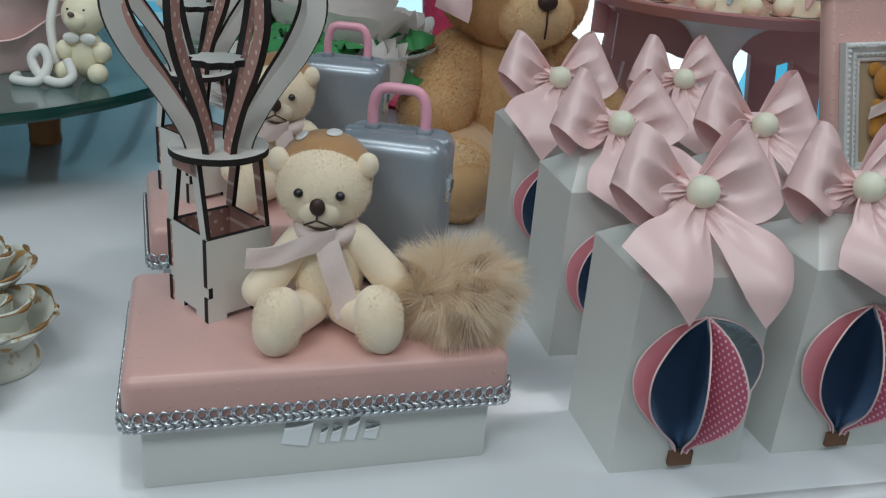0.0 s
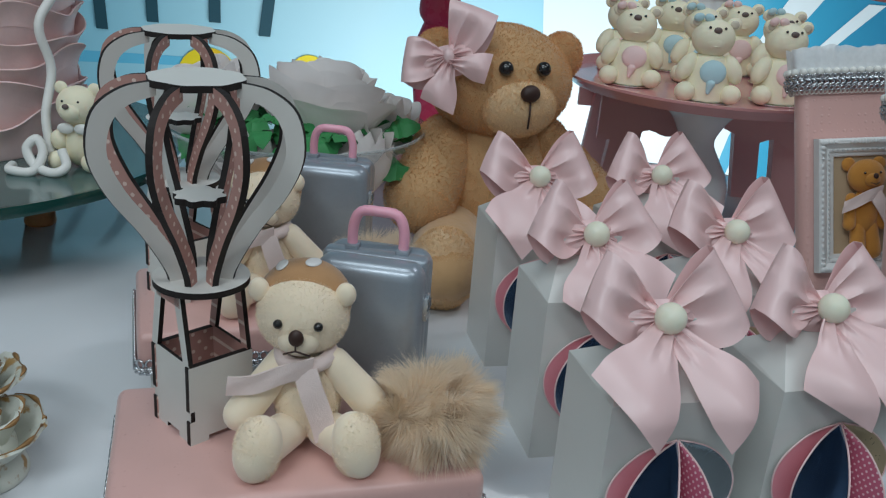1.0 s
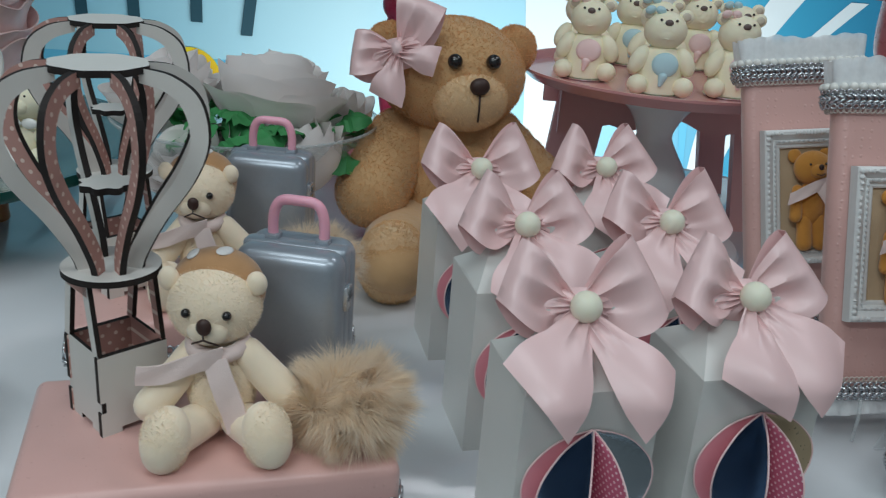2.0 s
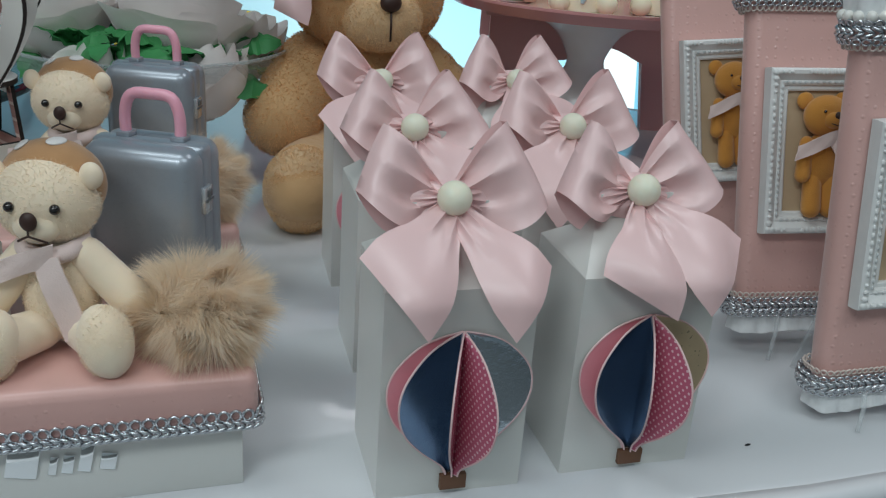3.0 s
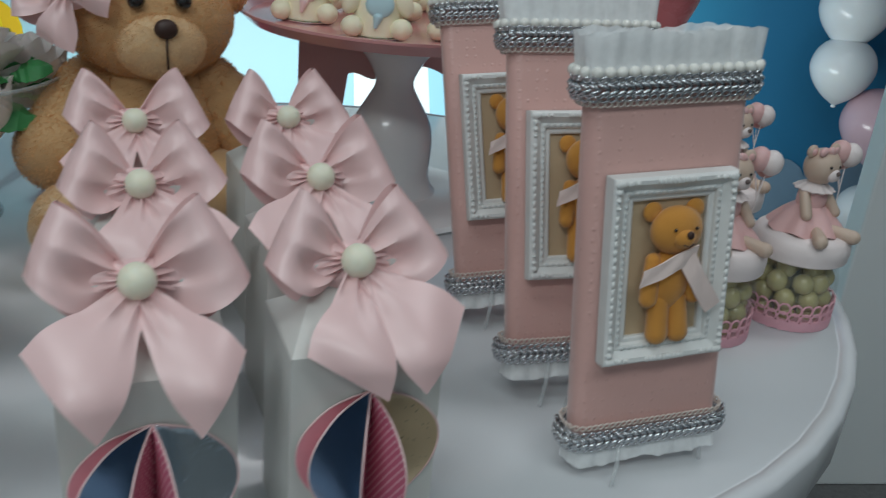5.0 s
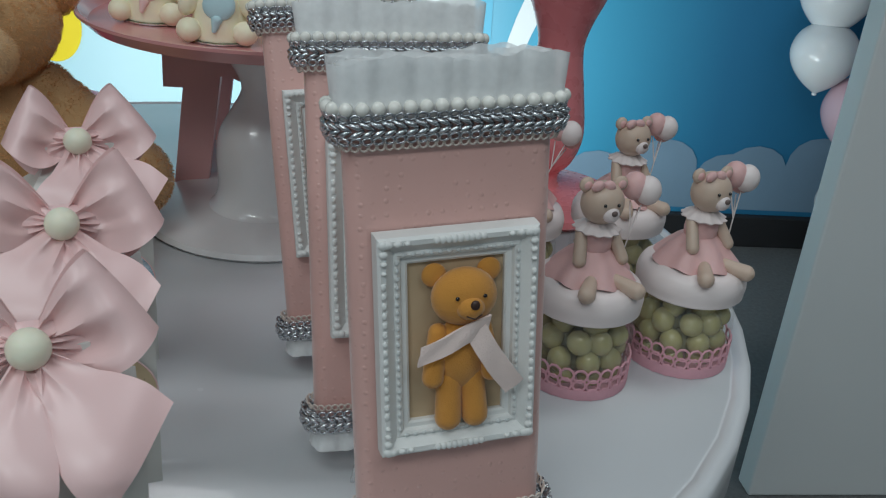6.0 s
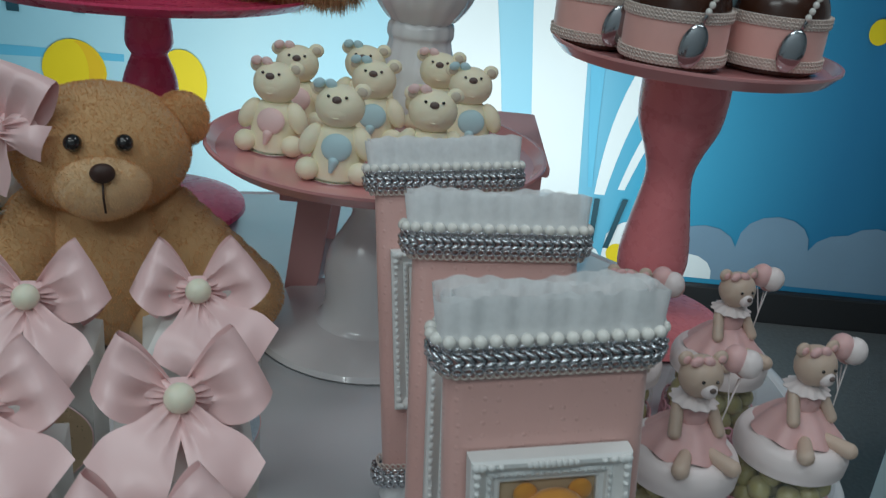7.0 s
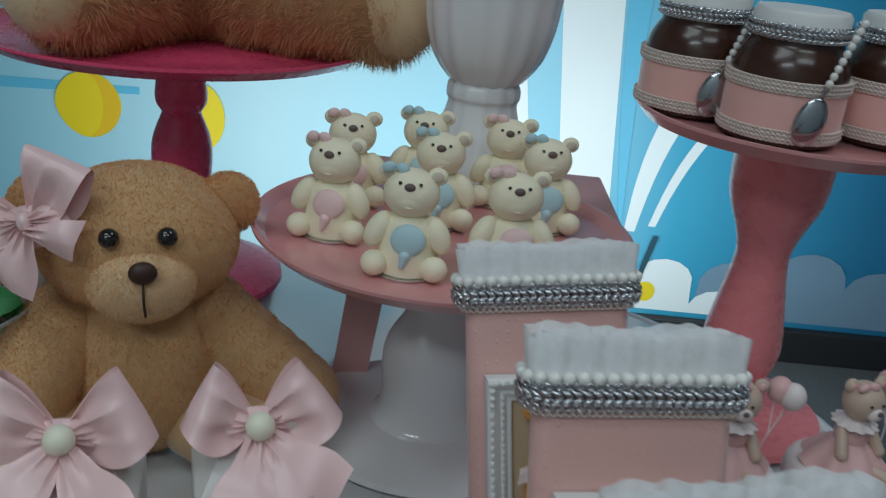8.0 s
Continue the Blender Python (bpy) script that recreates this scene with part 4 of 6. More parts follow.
    part("scarf_end", strip([(0.004, -0.014, 0.0525), (-0.010, -0.0165, 0.0485), (-0.024, -0.0185, 0.043), (-0.038, -0.017, 0.040)], 0.011, (0.1, 0, 1), wave=0.0005), SCARF, ob)
    part("scarf_end", strip([(0.000, -0.014, 0.051), (0.004, -0.0165, 0.040), (0.009, -0.0172, 0.026), (0.0125, -0.0165, 0.012)], 0.0125, (1, 0, 0.25), wave=0.0005), SCARF, ob)
    return ob


BEAR = toy_bear()


def suitcase():
    ob = thing("toy_suitcase", pose(0.0028, 0.4885, LID, 0, 0, -9), "small grey pearly plastic suitcase with a pink handle", "suitcase", "toy suitcases")
    for y, d in ((-0.0072, 0.0205), (0.0138, 0.0205)):
        part("shell", B((0, y, 0.0450), (0.0605, d, 0.084), r=0.0092, seg=6), SUITCASE, ob)
    part("seam", B((0, 0.0033, 0.0450), (0.0598, 0.012, 0.0832), r=0.0030, seg=3), SUITCASE, ob)
    grip = smooth_prof([(-0.0145, 0.006, 0.085), (-0.0145, 0.006, 0.099), (-0.0105, 0.006, 0.1080), (0, 0.006, 0.1092), (0.0105, 0.006, 0.1080), (0.0145, 0.006, 0.099), (0.0145, 0.006, 0.085)], 4)
    part("handle", Tb(grip, 0.0030, 10), HANDLE_PINK, ob, "pink plastic handle")
    for x in (-0.0145, 0.0145):
        part("handle_mount", B((x, 0.006, 0.0875), (0.0075, 0.009, 0.0035), r=0.001), SUITCASE, ob)
    latch = part("latch", B((0.0311, -0.003, 0.0600), (0.0032, 0.0095, 0.0140), r=0.0006), SILVER_LATCH, ob, "bright silver latch")
    part("catch", B((0.0328, -0.003, 0.0600), (0.0012, 0.0095, 0.0012), r=0.0002), SUITCASE_DARK, latch)
    part("catch", B((0.0330, -0.003, 0.0635), (0.0012, 0.0045, 0.0035), r=0.0003), SUITCASE_DARK, latch)
    part("foot", B((-0.016, 0, 0.0015), (0.008, 0.02, 0.003), r=0.0006), SUITCASE_DARK, ob)
    part("foot", B((0.016, 0, 0.0015), (0.008, 0.02, 0.003), r=0.0006), SUITCASE_DARK, ob)
    return ob


SC = suitcase()


def pompom():
    ob = thing("fur_pompom", pose(0.041, 0.432, LID), "fluffy cream fur pompom tipped with brown", "pompom", "fur pompoms")
    part("core", E((0, 0, 0.021), (0.021, 0.016, 0.017)), FUR_CREAM, ob)
    fur("fur", ob, FUR_CREAM, [((0, 0, 0.021), (0.0215, 0.0165, 0.0175), 1.0)], 22000, 0.0200, 0.00016, 7, down=0.38, swirl=0.10, clump=2.4, tuft=2.1, label="long cream fur")
    fur("fur", ob, FUR_BROWN, [((0.001, -0.001, 0.019), (0.019, 0.015, 0.015), 1.0)], 500, 0.017, 0.00012, 8, down=0.3, swirl=0.2, clump=1.5, tuft=2.0, label="brown under-fur")
    return ob


POM = pompom()

# the second set stands behind the first
SHIFT = pose(-0.0465, 0.1770, 0, 0, 0, 0)
pivot = Matrix.Translation((-0.034, 0.442, 0))
SECOND = SHIFT @ pivot @ pose(0, 0, 0, 0, 0, 3) @ pivot.inverted()
for ob in (X1, W1, BEAR, SC, POM):
    nudge = {BEAR: (-0.009, 0, 0), W1: (-0.010, -0.012, 0)}.get(ob, (0, 0, 0))
    copy_thing(ob, Matrix.Translation(nudge) @ SECOND @ ob.matrix_basis)

# ---- padded favour panels with picture frames ----
PW, PT, PB, PH = 0.0925, 0.019, -0.0218, 0.2126


def frame_sweep(w, h, prof):
    """A mitred picture frame round an opening w by h: profile of (outward, proud) pairs."""
    bm = bmesh.new()
    rows = []
    for sx, sz in ((-1, -1), (1, -1), (1, 1), (-1, 1)):
        rows.append([bm.verts.new((sx * (w / 2 + u), -p, sz * (h / 2 + u))) for u, p in prof])
    for k in range(4):
        a, b = rows[k], rows[(k + 1) % 4]
        for j in range(len(prof) - 1):
            bm.faces.new((a[j], b[j], b[j + 1], a[j + 1]))
    bmesh.ops.recalc_face_normals(bm, faces=bm.faces)
    return bm


def ruffle(w, d, r, z0, z1, seed, flare=0.002, folds=13):
    """A gathered strip of tulle round the top or the foot of a panel."""
    ring = rounded_rect(w, d, r, 0.0016)
    n = len(ring)
    rng = random.Random(seed)
    ph = [rng.uniform(0, 6.28) for _ in range(4)]

    def at(u, v):
        p, _, out = ring[int(round(u * n)) % n]
        a = 2 * math.pi * u
        wob = 0.0007 * math.sin(folds * a + ph[0] + 1.5 * math.sin(3 * a)) + 0.0003 * math.sin(folds * 2.3 * a + ph[1])
        tip = 1 + 0.06 * math.sin(4 * a + ph[2]) + 0.025 * math.sin(17 * a + ph[3])
        return Vector((p.x, p.y, z0 + (z1 - z0) * v * tip)) + out * (wob * (0.3 + v) + flare * v)

    bm = bmesh.new()
    grid(bm, at, n, 6, closed_u=True)
    return bm


def favour_panel(m):
    ob = thing("framed_favour", m, "pink padded panel with silver braid, pearls and a framed bear", "favour", "framed pink panels")
    z0 = PB
    part("body", B((0, PT / 2, z0 + PH / 2), (PW, PT, PH - 0.004), r=0.0080, seg=5), PINK_PAPER, ob, "pink embossed satin paper")
    for z in (z0 - 0.002, z0 + PH - 0.014):
        bd = part("braid_trim", braid(PW + 0.011, PT + 0.007, 0.011, z, 0.0125, 0.0046, "o/\\o"), SILVER, ob, "silver braid")
        bd.matrix_basis = pose(0, PT / 2, 0)
    tape = part("lace_edge", braid(PW + 0.005, PT + 0.004, 0.009, z0 + PH - 0.0170, 0.0035, 0.0036, "o"), LACE_CREAM, ob, "cream picot lace")
    tape.matrix_basis = pose(0, PT / 2, 0)
    tape = part("lace_edge", braid(PW + 0.005, PT + 0.004, 0.009, z0 + 0.0105, 0.0035, 0.0036, "o"), LACE_CREAM, ob, "cream picot lace")
    tape.matrix_basis = pose(0, PT / 2, 0)
    bead = E((0, 0, 0), 0.0030, seg=12, rings=8)
    data = None
    for p, _, out in rounded_rect(PW + 0.011, PT + 0.007, 0.011, 0.0066):
        place = pose(p.x, p.y + PT / 2, z0 + PH + 0.0005)
        if data is None:
            data = part("pearl", bead, PEARL_WHITE, ob)
            data.matrix_basis = place
            data = data.data
        else:
            same("pearl", data, ob, place)
    for k, (w, d) in enumerate(((PW + 0.005, PT + 0.003), (PW - 0.002, PT - 0.003), (PW - 0.009, PT - 0.009))):
        t = part("tulle_ruffle", ruffle(w, d, 0.0045, z0 + PH - 0.006, z0 + PH + 0.0195 - 0.001 * k, k), TULLE, ob, "white gathered tulle")
        t.matrix_basis = pose(0, PT / 2, 0)
    for k in range(2):
        t = part("tulle_ruffle", ruffle(PW - 0.006 * k, PT - 0.006 * k, 0.0045, z0 + 0.002, z0 - 0.013, 7 + k), TULLE, ob, "white gathered tulle")
        t.matrix_basis = pose(0, PT / 2, 0)
    # frame, set a little off the middle
    fx, fz = 0.0, 0.0850
    fr = new("picture_frame")
    fr.parent = ob
    fr["label"] = "ornate white resin picture frame"
    fr.matrix_basis = pose(fx, -0.001, fz)
    iw, ih = 0.0445, 0.0775
    part("moulding", frame_sweep(iw, ih, [(0, 0), (0, 0.0035), (0.001, 0.0042), (0.003, 0.0042), (0.0038, 0.006), (0.0052, 0.0066), (0.0066, 0.0060),
                                          (0.0078, 0.0072), (0.0105, 0.0096), (0.0128, 0.0100), (0.0142, 0.0086), (0.0146, 0.004), (0.0146, 0)]), FRAME_WHITE, fr, smooth=True, angle=30)
    bm = bmesh.new()
    rng = random.Random(5)
    for sx, sz, n in ((1, 0, 22), (-1, 0, 22), (0, 1, 13), (0, -1, 13)):
        for k in range(n):
            t = (k + 0.5) / n - 0.5
            c = (sx * (iw / 2 + 0.0053) + (0 if sx else t * (iw + 0.008)), -0.0068, sz * (ih / 2 + 0.0053) + (0 if sz else t * (ih + 0.008)))
            ell(bm, c, (0.0010, 0.0006, 0.0013) if sx else (0.0013, 0.0006, 0.0010), seg=8, rings=6)
    part("beading", bm, FRAME_GREY, fr, "grey worn beading")
    bm = bmesh.new()
    for sx in (-1, 1):
        for sz in (-1, 1):
            cx, cz = sx * (iw / 2 + 0.0115), sz * (ih / 2 + 0.0115)
            for k in range(7):
                a = k * 0.9
                ell(bm, (cx - sx * 0.0035 * k * 0.6 * (k % 2), -0.0098, cz - sz * 0.0035 * k * 0.6 * ((k + 1) % 2)), (0.0026 - 0.0002 * k, 0.0016, 0.0022 - 0.0002 * k), seg=8, rings=6)
    for sz in (-1, 1):
        for k in range(9):
            ell(bm, ((k - 4) * 0.0026, -0.0102, sz * (ih / 2 + 0.0118)), (0.0017, 0.0012, 0.0022 - 0.0001 * abs(k - 4)), seg=8, rings=6)
    for sx in (-1, 1):
        for k in range(15):
            ell(bm, (sx * (iw / 2 + 0.0118), -0.0099, (k - 7) * 0.0045), (0.0014, 0.0009, 0.0019), seg=8, rings=6)
    part("ornament", bm, FRAME_WHITE, fr)
    part("backing", B((0, -0.0008, 0), (iw + 0.002, 0.001, ih + 0.002)), BACKING, fr, "beige card backing")
    # the felt bear in the frame
    br = new("felt_bear")
    br.parent = ob
    br["label"] = "orange felt bear with a pale scarf"
    br.matrix_basis = pose(fx + 0.001, -0.004, fz, 0, 0, 1) @ Matrix.Diagonal((1.10, 1.0, 1.08, 1))
    part("head", E((0.001, -0.005, 0.021), (0.0138, 0.009, 0.0125), seg=24, rings=16), ORANGE, br)
    part("muzzle", E((0.0015, -0.0125, 0.0185), (0.0058, 0.0045, 0.005)), ORANGE, br)
    part("nose", E((0.0022, -0.0168, 0.0212), (0.0019, 0.0014, 0.0021)), DARK_BROWN, br)
    for x in (-0.0042, 0.0072):
        part("eye", E((x, -0.0136, 0.0235), 0.0009, seg=8, rings=6), BLACK, br)
    part("mouth", Tb([(-0.0012, -0.0160, 0.0165), (0.0020, -0.0172, 0.0153), (0.0052, -0.0160, 0.0165)], 0.0003, 5), DARK_BROWN, br)
    for x in (-0.0105, 0.0125):
        part("ear", E((x, -0.001, 0.030), (0.0052, 0.0025, 0.0052)), ORANGE, br)
    part("body", E((0.000, -0.003, -0.005), (0.0105, 0.0075, 0.0165), seg=22, rings=14), ORANGE, br)
    for x, sg in ((-0.0125, -1), (0.0125, 1)):
        part("arm", Cp((x * 0.75, -0.003, 0.005), (x, -0.006, -0.014), 0.0042, 0.0046), ORANGE, br)
        part("leg", Cp((sg * 0.0048, -0.003, -0.016), (sg * 0.0058, -0.005, -0.034), 0.0054, 0.0058), ORANGE, br)
    part("scarf", strip([(0.010, -0.0115, 0.0095), (0.000, -0.014, 0.0075), (-0.010, -0.014, 0.003), (-0.0195, -0.012, -0.001)], 0.009, (0.15, 0, 1), wave=0.0004), SCARF, br)
    part("scarf", strip([(0.004, -0.013, 0.008), (0.008, -0.0145, 0.000), (0.014, -0.0142, -0.010), (0.021, -0.0125, -0.020)], 0.0095, (1, 0, 0.7), wave=0.0004), SCARF, br)
    # the clear easel foot, down to the tabletop
    back = m.inverted()

    def on_table(x, y):
        p = m @ Vector((x, y, z0))
        return back @ Vector((p.x, p.y, T + 0.0012))

    for x0, y0, x1, y1 in ((-0.020, -0.003, -0.026, -0.014), (0.034, 0.004, 0.041, 0.002)):
        end = on_table(x1, y1)
        top = Vector((x0, y0, z0 + 0.004))
        part("easel_leg", Tb([top, top.lerp(end, 0.5) + Vector((0.001, -0.001, 0)), end], 0.0013, 8), CLEAR, ob, "clear acrylic leg")
    end = on_table(0.0, PT + 0.045)
    top = Vector((0, PT + 0.004, z0 + 0.075))
    stay = Gd(lambda u, v: top.lerp(end, u) + Vector((0.05 * (v - 0.5), 0, 0)), 6, 4, thick=0.0025)
    part("easel_back", stay, CLEAR, ob, "clear acrylic stay")
    return ob


for place, yaw, lean, tip in (((0.4259, 0.5100, 0.7957), 9.56, -5.38, -3.78), ((0.4025, 0.5930, 0.8022), 5.13, -15.16, -2.16), ((0.3811, 0.6963, 0.8022), 3.51, -16.28, -5.61)):
    favour_panel(Matrix.Translation(place) @ pose(0, 0, 0, 0, 0, yaw) @ pose(0, 0, 0, lean, 0, 0) @ pose(0, 0, 0, 0, tip, 0))

# ---- cake stands and what stands on them ----


def plate_stand(name, place, z, r, post, base, plate_mat, post_mat, label, lip=0.008, base_mat=None):
    ob = thing(name, (place[0], place[1], T), label, "cake stand")
    h = z - T
    part("plate", L([(0, h - 0.008), (r * 0.5, h - 0.008), (r * 0.93, h - 0.004), (r, h + lip * 0.7), (r, h + lip), (r - 0.003, h + lip), (r * 0.93, h + 0.0005), (r * 0.6, h), (0, h)], 72), plate_mat, ob, angle=35)
    part("post", L(smooth_prof(post, 5), 44), post_mat, ob, angle=60)
    part("base", L(base, 56), base_mat or post_mat, ob, angle=35)
    return ob


FIG_Z = 0.929
plate_stand("cake_stand", (0.30, 0.955), FIG_Z, 0.150,
            [(0.060, 0.006), (0.046, 0.014), (0.040, 0.030), (0.041, 0.060), (0.038, 0.082), (0.026, 0.104), (0.019, 0.118), (0.021, 0.130), (0.034, 0.150), (0.060, 0.165), (0.078, 0.170)],
            [(0.0, 0.0), (0.104, 0.0), (0.107, 0.003), (0.104, 0.007), (0.085, 0.010), (0.06, 0.012), (0, 0.012)], PINK_PLATE, CERAMIC, "round pink plate on a white turned foot")
plate_stand("cake_stand", (0.018, 1.205), 1.015, 0.195,
            [(0.040, 0.008), (0.020, 0.020), (0.018, 0.04), (0.026, 0.08), (0.031, 0.13), (0.030, 0.160), (0.021, 0.186), (0.020, 0.190), (0.025, 0.198), (0.0265, 0.208), (0.024, 0.230), (0.021, 0.257)],
            [(0.0, 0.0), (0.100, 0.0), (0.108, 0.006), (0.107, 0.012), (0.085, 0.020), (0.04, 0.022), (0, 0.022)], MAGENTA, MAGENTA, "tall magenta lacquered cake stand")
plate_stand("cake_stand", (0.578, 1.020), 1.027, 0.130,
            [(0.030, 0.008), (0.017, 0.022), (0.016, 0.034), (0.026, 0.046), (0.0335, 0.066), (0.034, 0.086), (0.029, 0.118), (0.0235, 0.150), (0.023, 0.168), (0.0285, 0.188), (0.038, 0.212), (0.041, 0.236), (0.041, 0.268)],
            [(0.0, 0.0), (0.078, 0.0), (0.085, 0.005), (0.083, 0.011), (0.055, 0.016), (0.03, 0.020), (0, 0.020)], PINK_PLATE, CORAL, "tall coral pink lacquered cake stand")


def sugar_bear(colour, label):
    ob = thing("sugar_bear", (0, 0, 0), label, "figurine", "sugar bears on the plate")
    ob.scale = (1.12, 1.1, 1.02)
    part("base_disc", L([(0, 0), (0.0215, 0), (0.0215, 0.001), (0, 0.001)], 32), MIRROR, ob, "thin clear disc")
    body = part("body", L(smooth_prof([(0.0, 0.001), (0.0175, 0.001), (0.0195, 0.006), (0.0186, 0.020), (0.0160, 0.033), (0.011, 0.041), (0.0, 0.043)], 4), 28), FONDANT, ob)
    head = part("head", E((0, -0.001, 0.0560), (0.0175, 0.0160, 0.0170), seg=28, rings=18), FONDANT, ob)
    part("muzzle", E((0, -0.0095, 0.0540), (0.0110, 0.0078, 0.0092)), FONDANT, head)
    part("nose", E((0, -0.0152, 0.0645), (0.0034, 0.0022, 0.0028)), NOSE_GREY, head)
    for s in (-1, 1):
        part("eye", E((s * 0.0062, -0.0134, 0.0664), 0.0012, seg=8, rings=6), BLACK, head)
        ear = part("ear", E((s * 0.0150, 0, 0.0690), (0.0062, 0.003, 0.0062)), FONDANT, head)
        part("inner_ear", E((s * 0.0150, -0.0022, 0.0690), (0.0038, 0.0016, 0.0038)), CARD_IN, ear)
        part("arm", E((s * 0.0185, -0.006, 0.030), (0.0074, 0.0074, 0.0135), rot=Euler((radians(-10), radians(s * -24), 0)).to_matrix()), FONDANT, ob)
        part("foot", E((s * 0.0185, -0.0150, 0.0090), (0.0085, 0.0085, 0.0088)), FONDANT, ob)
    part("smile", Tb([(0.0052 * math.cos(a), -0.0168 + 0.002 * abs(math.cos(a)), 0.0535 + 0.003 * math.sin(a)) for a in (math.pi * (1.1 + 0.8 * k / 6) for k in range(7))], 0.0008, 6), FONDANT, head)
    bal = part("balloon", E((0.0015, -0.0158, 0.0280), (0.0108, 0.0036, 0.0108), rot=Euler((radians(-14), 0, 0)).to_matrix()), colour, ob)
    part("balloon_neck", Cp((0.0005, -0.0188, 0.018), (-0.001, -0.0205, 0.0105), 0.0038, 0.0016), colour, ob)
    for s in (-1, 1):
        part("hair_bow", E((-0.0105 + s * 0.0042, -0.0045, 0.0735), (0.0044, 0.0025, 0.0036), rot=Euler((0, radians(s * 30), 0)).to_matrix()), colour, head)
    return ob


PINK_BEAR = sugar_bear(FONDANT_PINK, "cream sugar bear holding a pink balloon")
BLUE_BEAR = sugar_bear(FONDANT_BLUE, "cream sugar bear holding a blue balloon")
used = set()
for kind, x, y, yaw in (("p", 0.348, 0.867, 4), ("b", 0.274, 0.854, -4), ("p", 0.212, 0.911, -10), ("p", 0.220, 0.991, 6), ("b", 0.292, 0.957, 0), ("p", 0.348, 1.023, -3),
                        ("b", 0.379, 0.970, 5), ("b", 0.276, 1.023, -6)):
    src = PINK_BEAR if kind == "p" else BLUE_BEAR
    a = radians(yaw)
    m = pose(x - 0.017 * math.sin(a), y + 0.017 * math.cos(a), FIG_Z + 0.0008, 0, 0, yaw)
    if kind in used:
        copy_thing(src, m)
    else:
        src.matrix_basis = m @ Matrix.Diagonal((1.12, 1.1, 1.02, 1))
        used.add(kind)


def mini_table():
    ob = thing("miniature_table", (0.33, 1.10, T), "dusty pink wooden miniature table with a scalloped apron", "table")
    part("top", B((0, 0, 0.159), (0.262, 0.20, 0.012), r=0.003), PINK_MDF, ob)
    n = 40
    low = []
    for k in range(n + 1):
        x = 0.125 - 0.25 * k / n
        d = 0.050 - 0.024 * math.exp(-((x) / 0.04) ** 2) - 0.012 * math.exp(-((abs(x) - 0.07) / 0.016) ** 2)
        low.append((x, -d))
    for y in (-0.088, 0.088):
        bm = bmesh.new()
        slab(bm, [(-0.125, 0), (0.125, 0), *low], 0.010)
        bmesh.ops.transform(bm, matrix=pose(0, y, 0.1528), verts=bm.verts)
        part("apron", bm, [PINK_MDF, PINK_MDF], ob, smooth=False)
    for x in (-1, 1):
        for y in (-1, 1):
            m = pose(x * 0.098, y * 0.075, 0, 0, 0, 0)
            bm = bmesh.new()
            slab(bm, [(x * 0.006 - 0.016, 0), (x * 0.006 + 0.016, 0), (-x * 0.012 + 0.017, 0.153), (-x * 0.012 - 0.017, 0.153)], 0.016)
            bmesh.ops.transform(bm, matrix=m, verts=bm.verts)
            part("leg", bm, [PINK_MDF, PINK_MDF], ob, smooth=False)
    return ob


mini_table()


def urn():
    ob = thing("urn", (0.325, 1.115, T + 0.1652), "white glazed fluted ceramic urn on a flared foot", "vase")
    part("foot", L(smooth_prof([(0.060, 0), (0.060, 0.005), (0.056, 0.012), (0.046, 0.035), (0.036, 0.065), (0.031, 0.085), (0.033, 0.092), (0.0325, 0.101), (0.029, 0.106)], 4), 64, flute=14, depth=0.05), CERAMIC, ob, angle=60)
    part("bowl", L(smooth_prof([(0.029, 0.104), (0.036, 0.110), (0.048, 0.128), (0.056, 0.155), (0.060, 0.19), (0.066, 0.22), (0.072, 0.235), (0.066, 0.236), (0.05, 0.20), (0.0, 0.19)], 4), 64, flute=16, depth=0.05), CERAMIC, ob, angle=60)


urn()


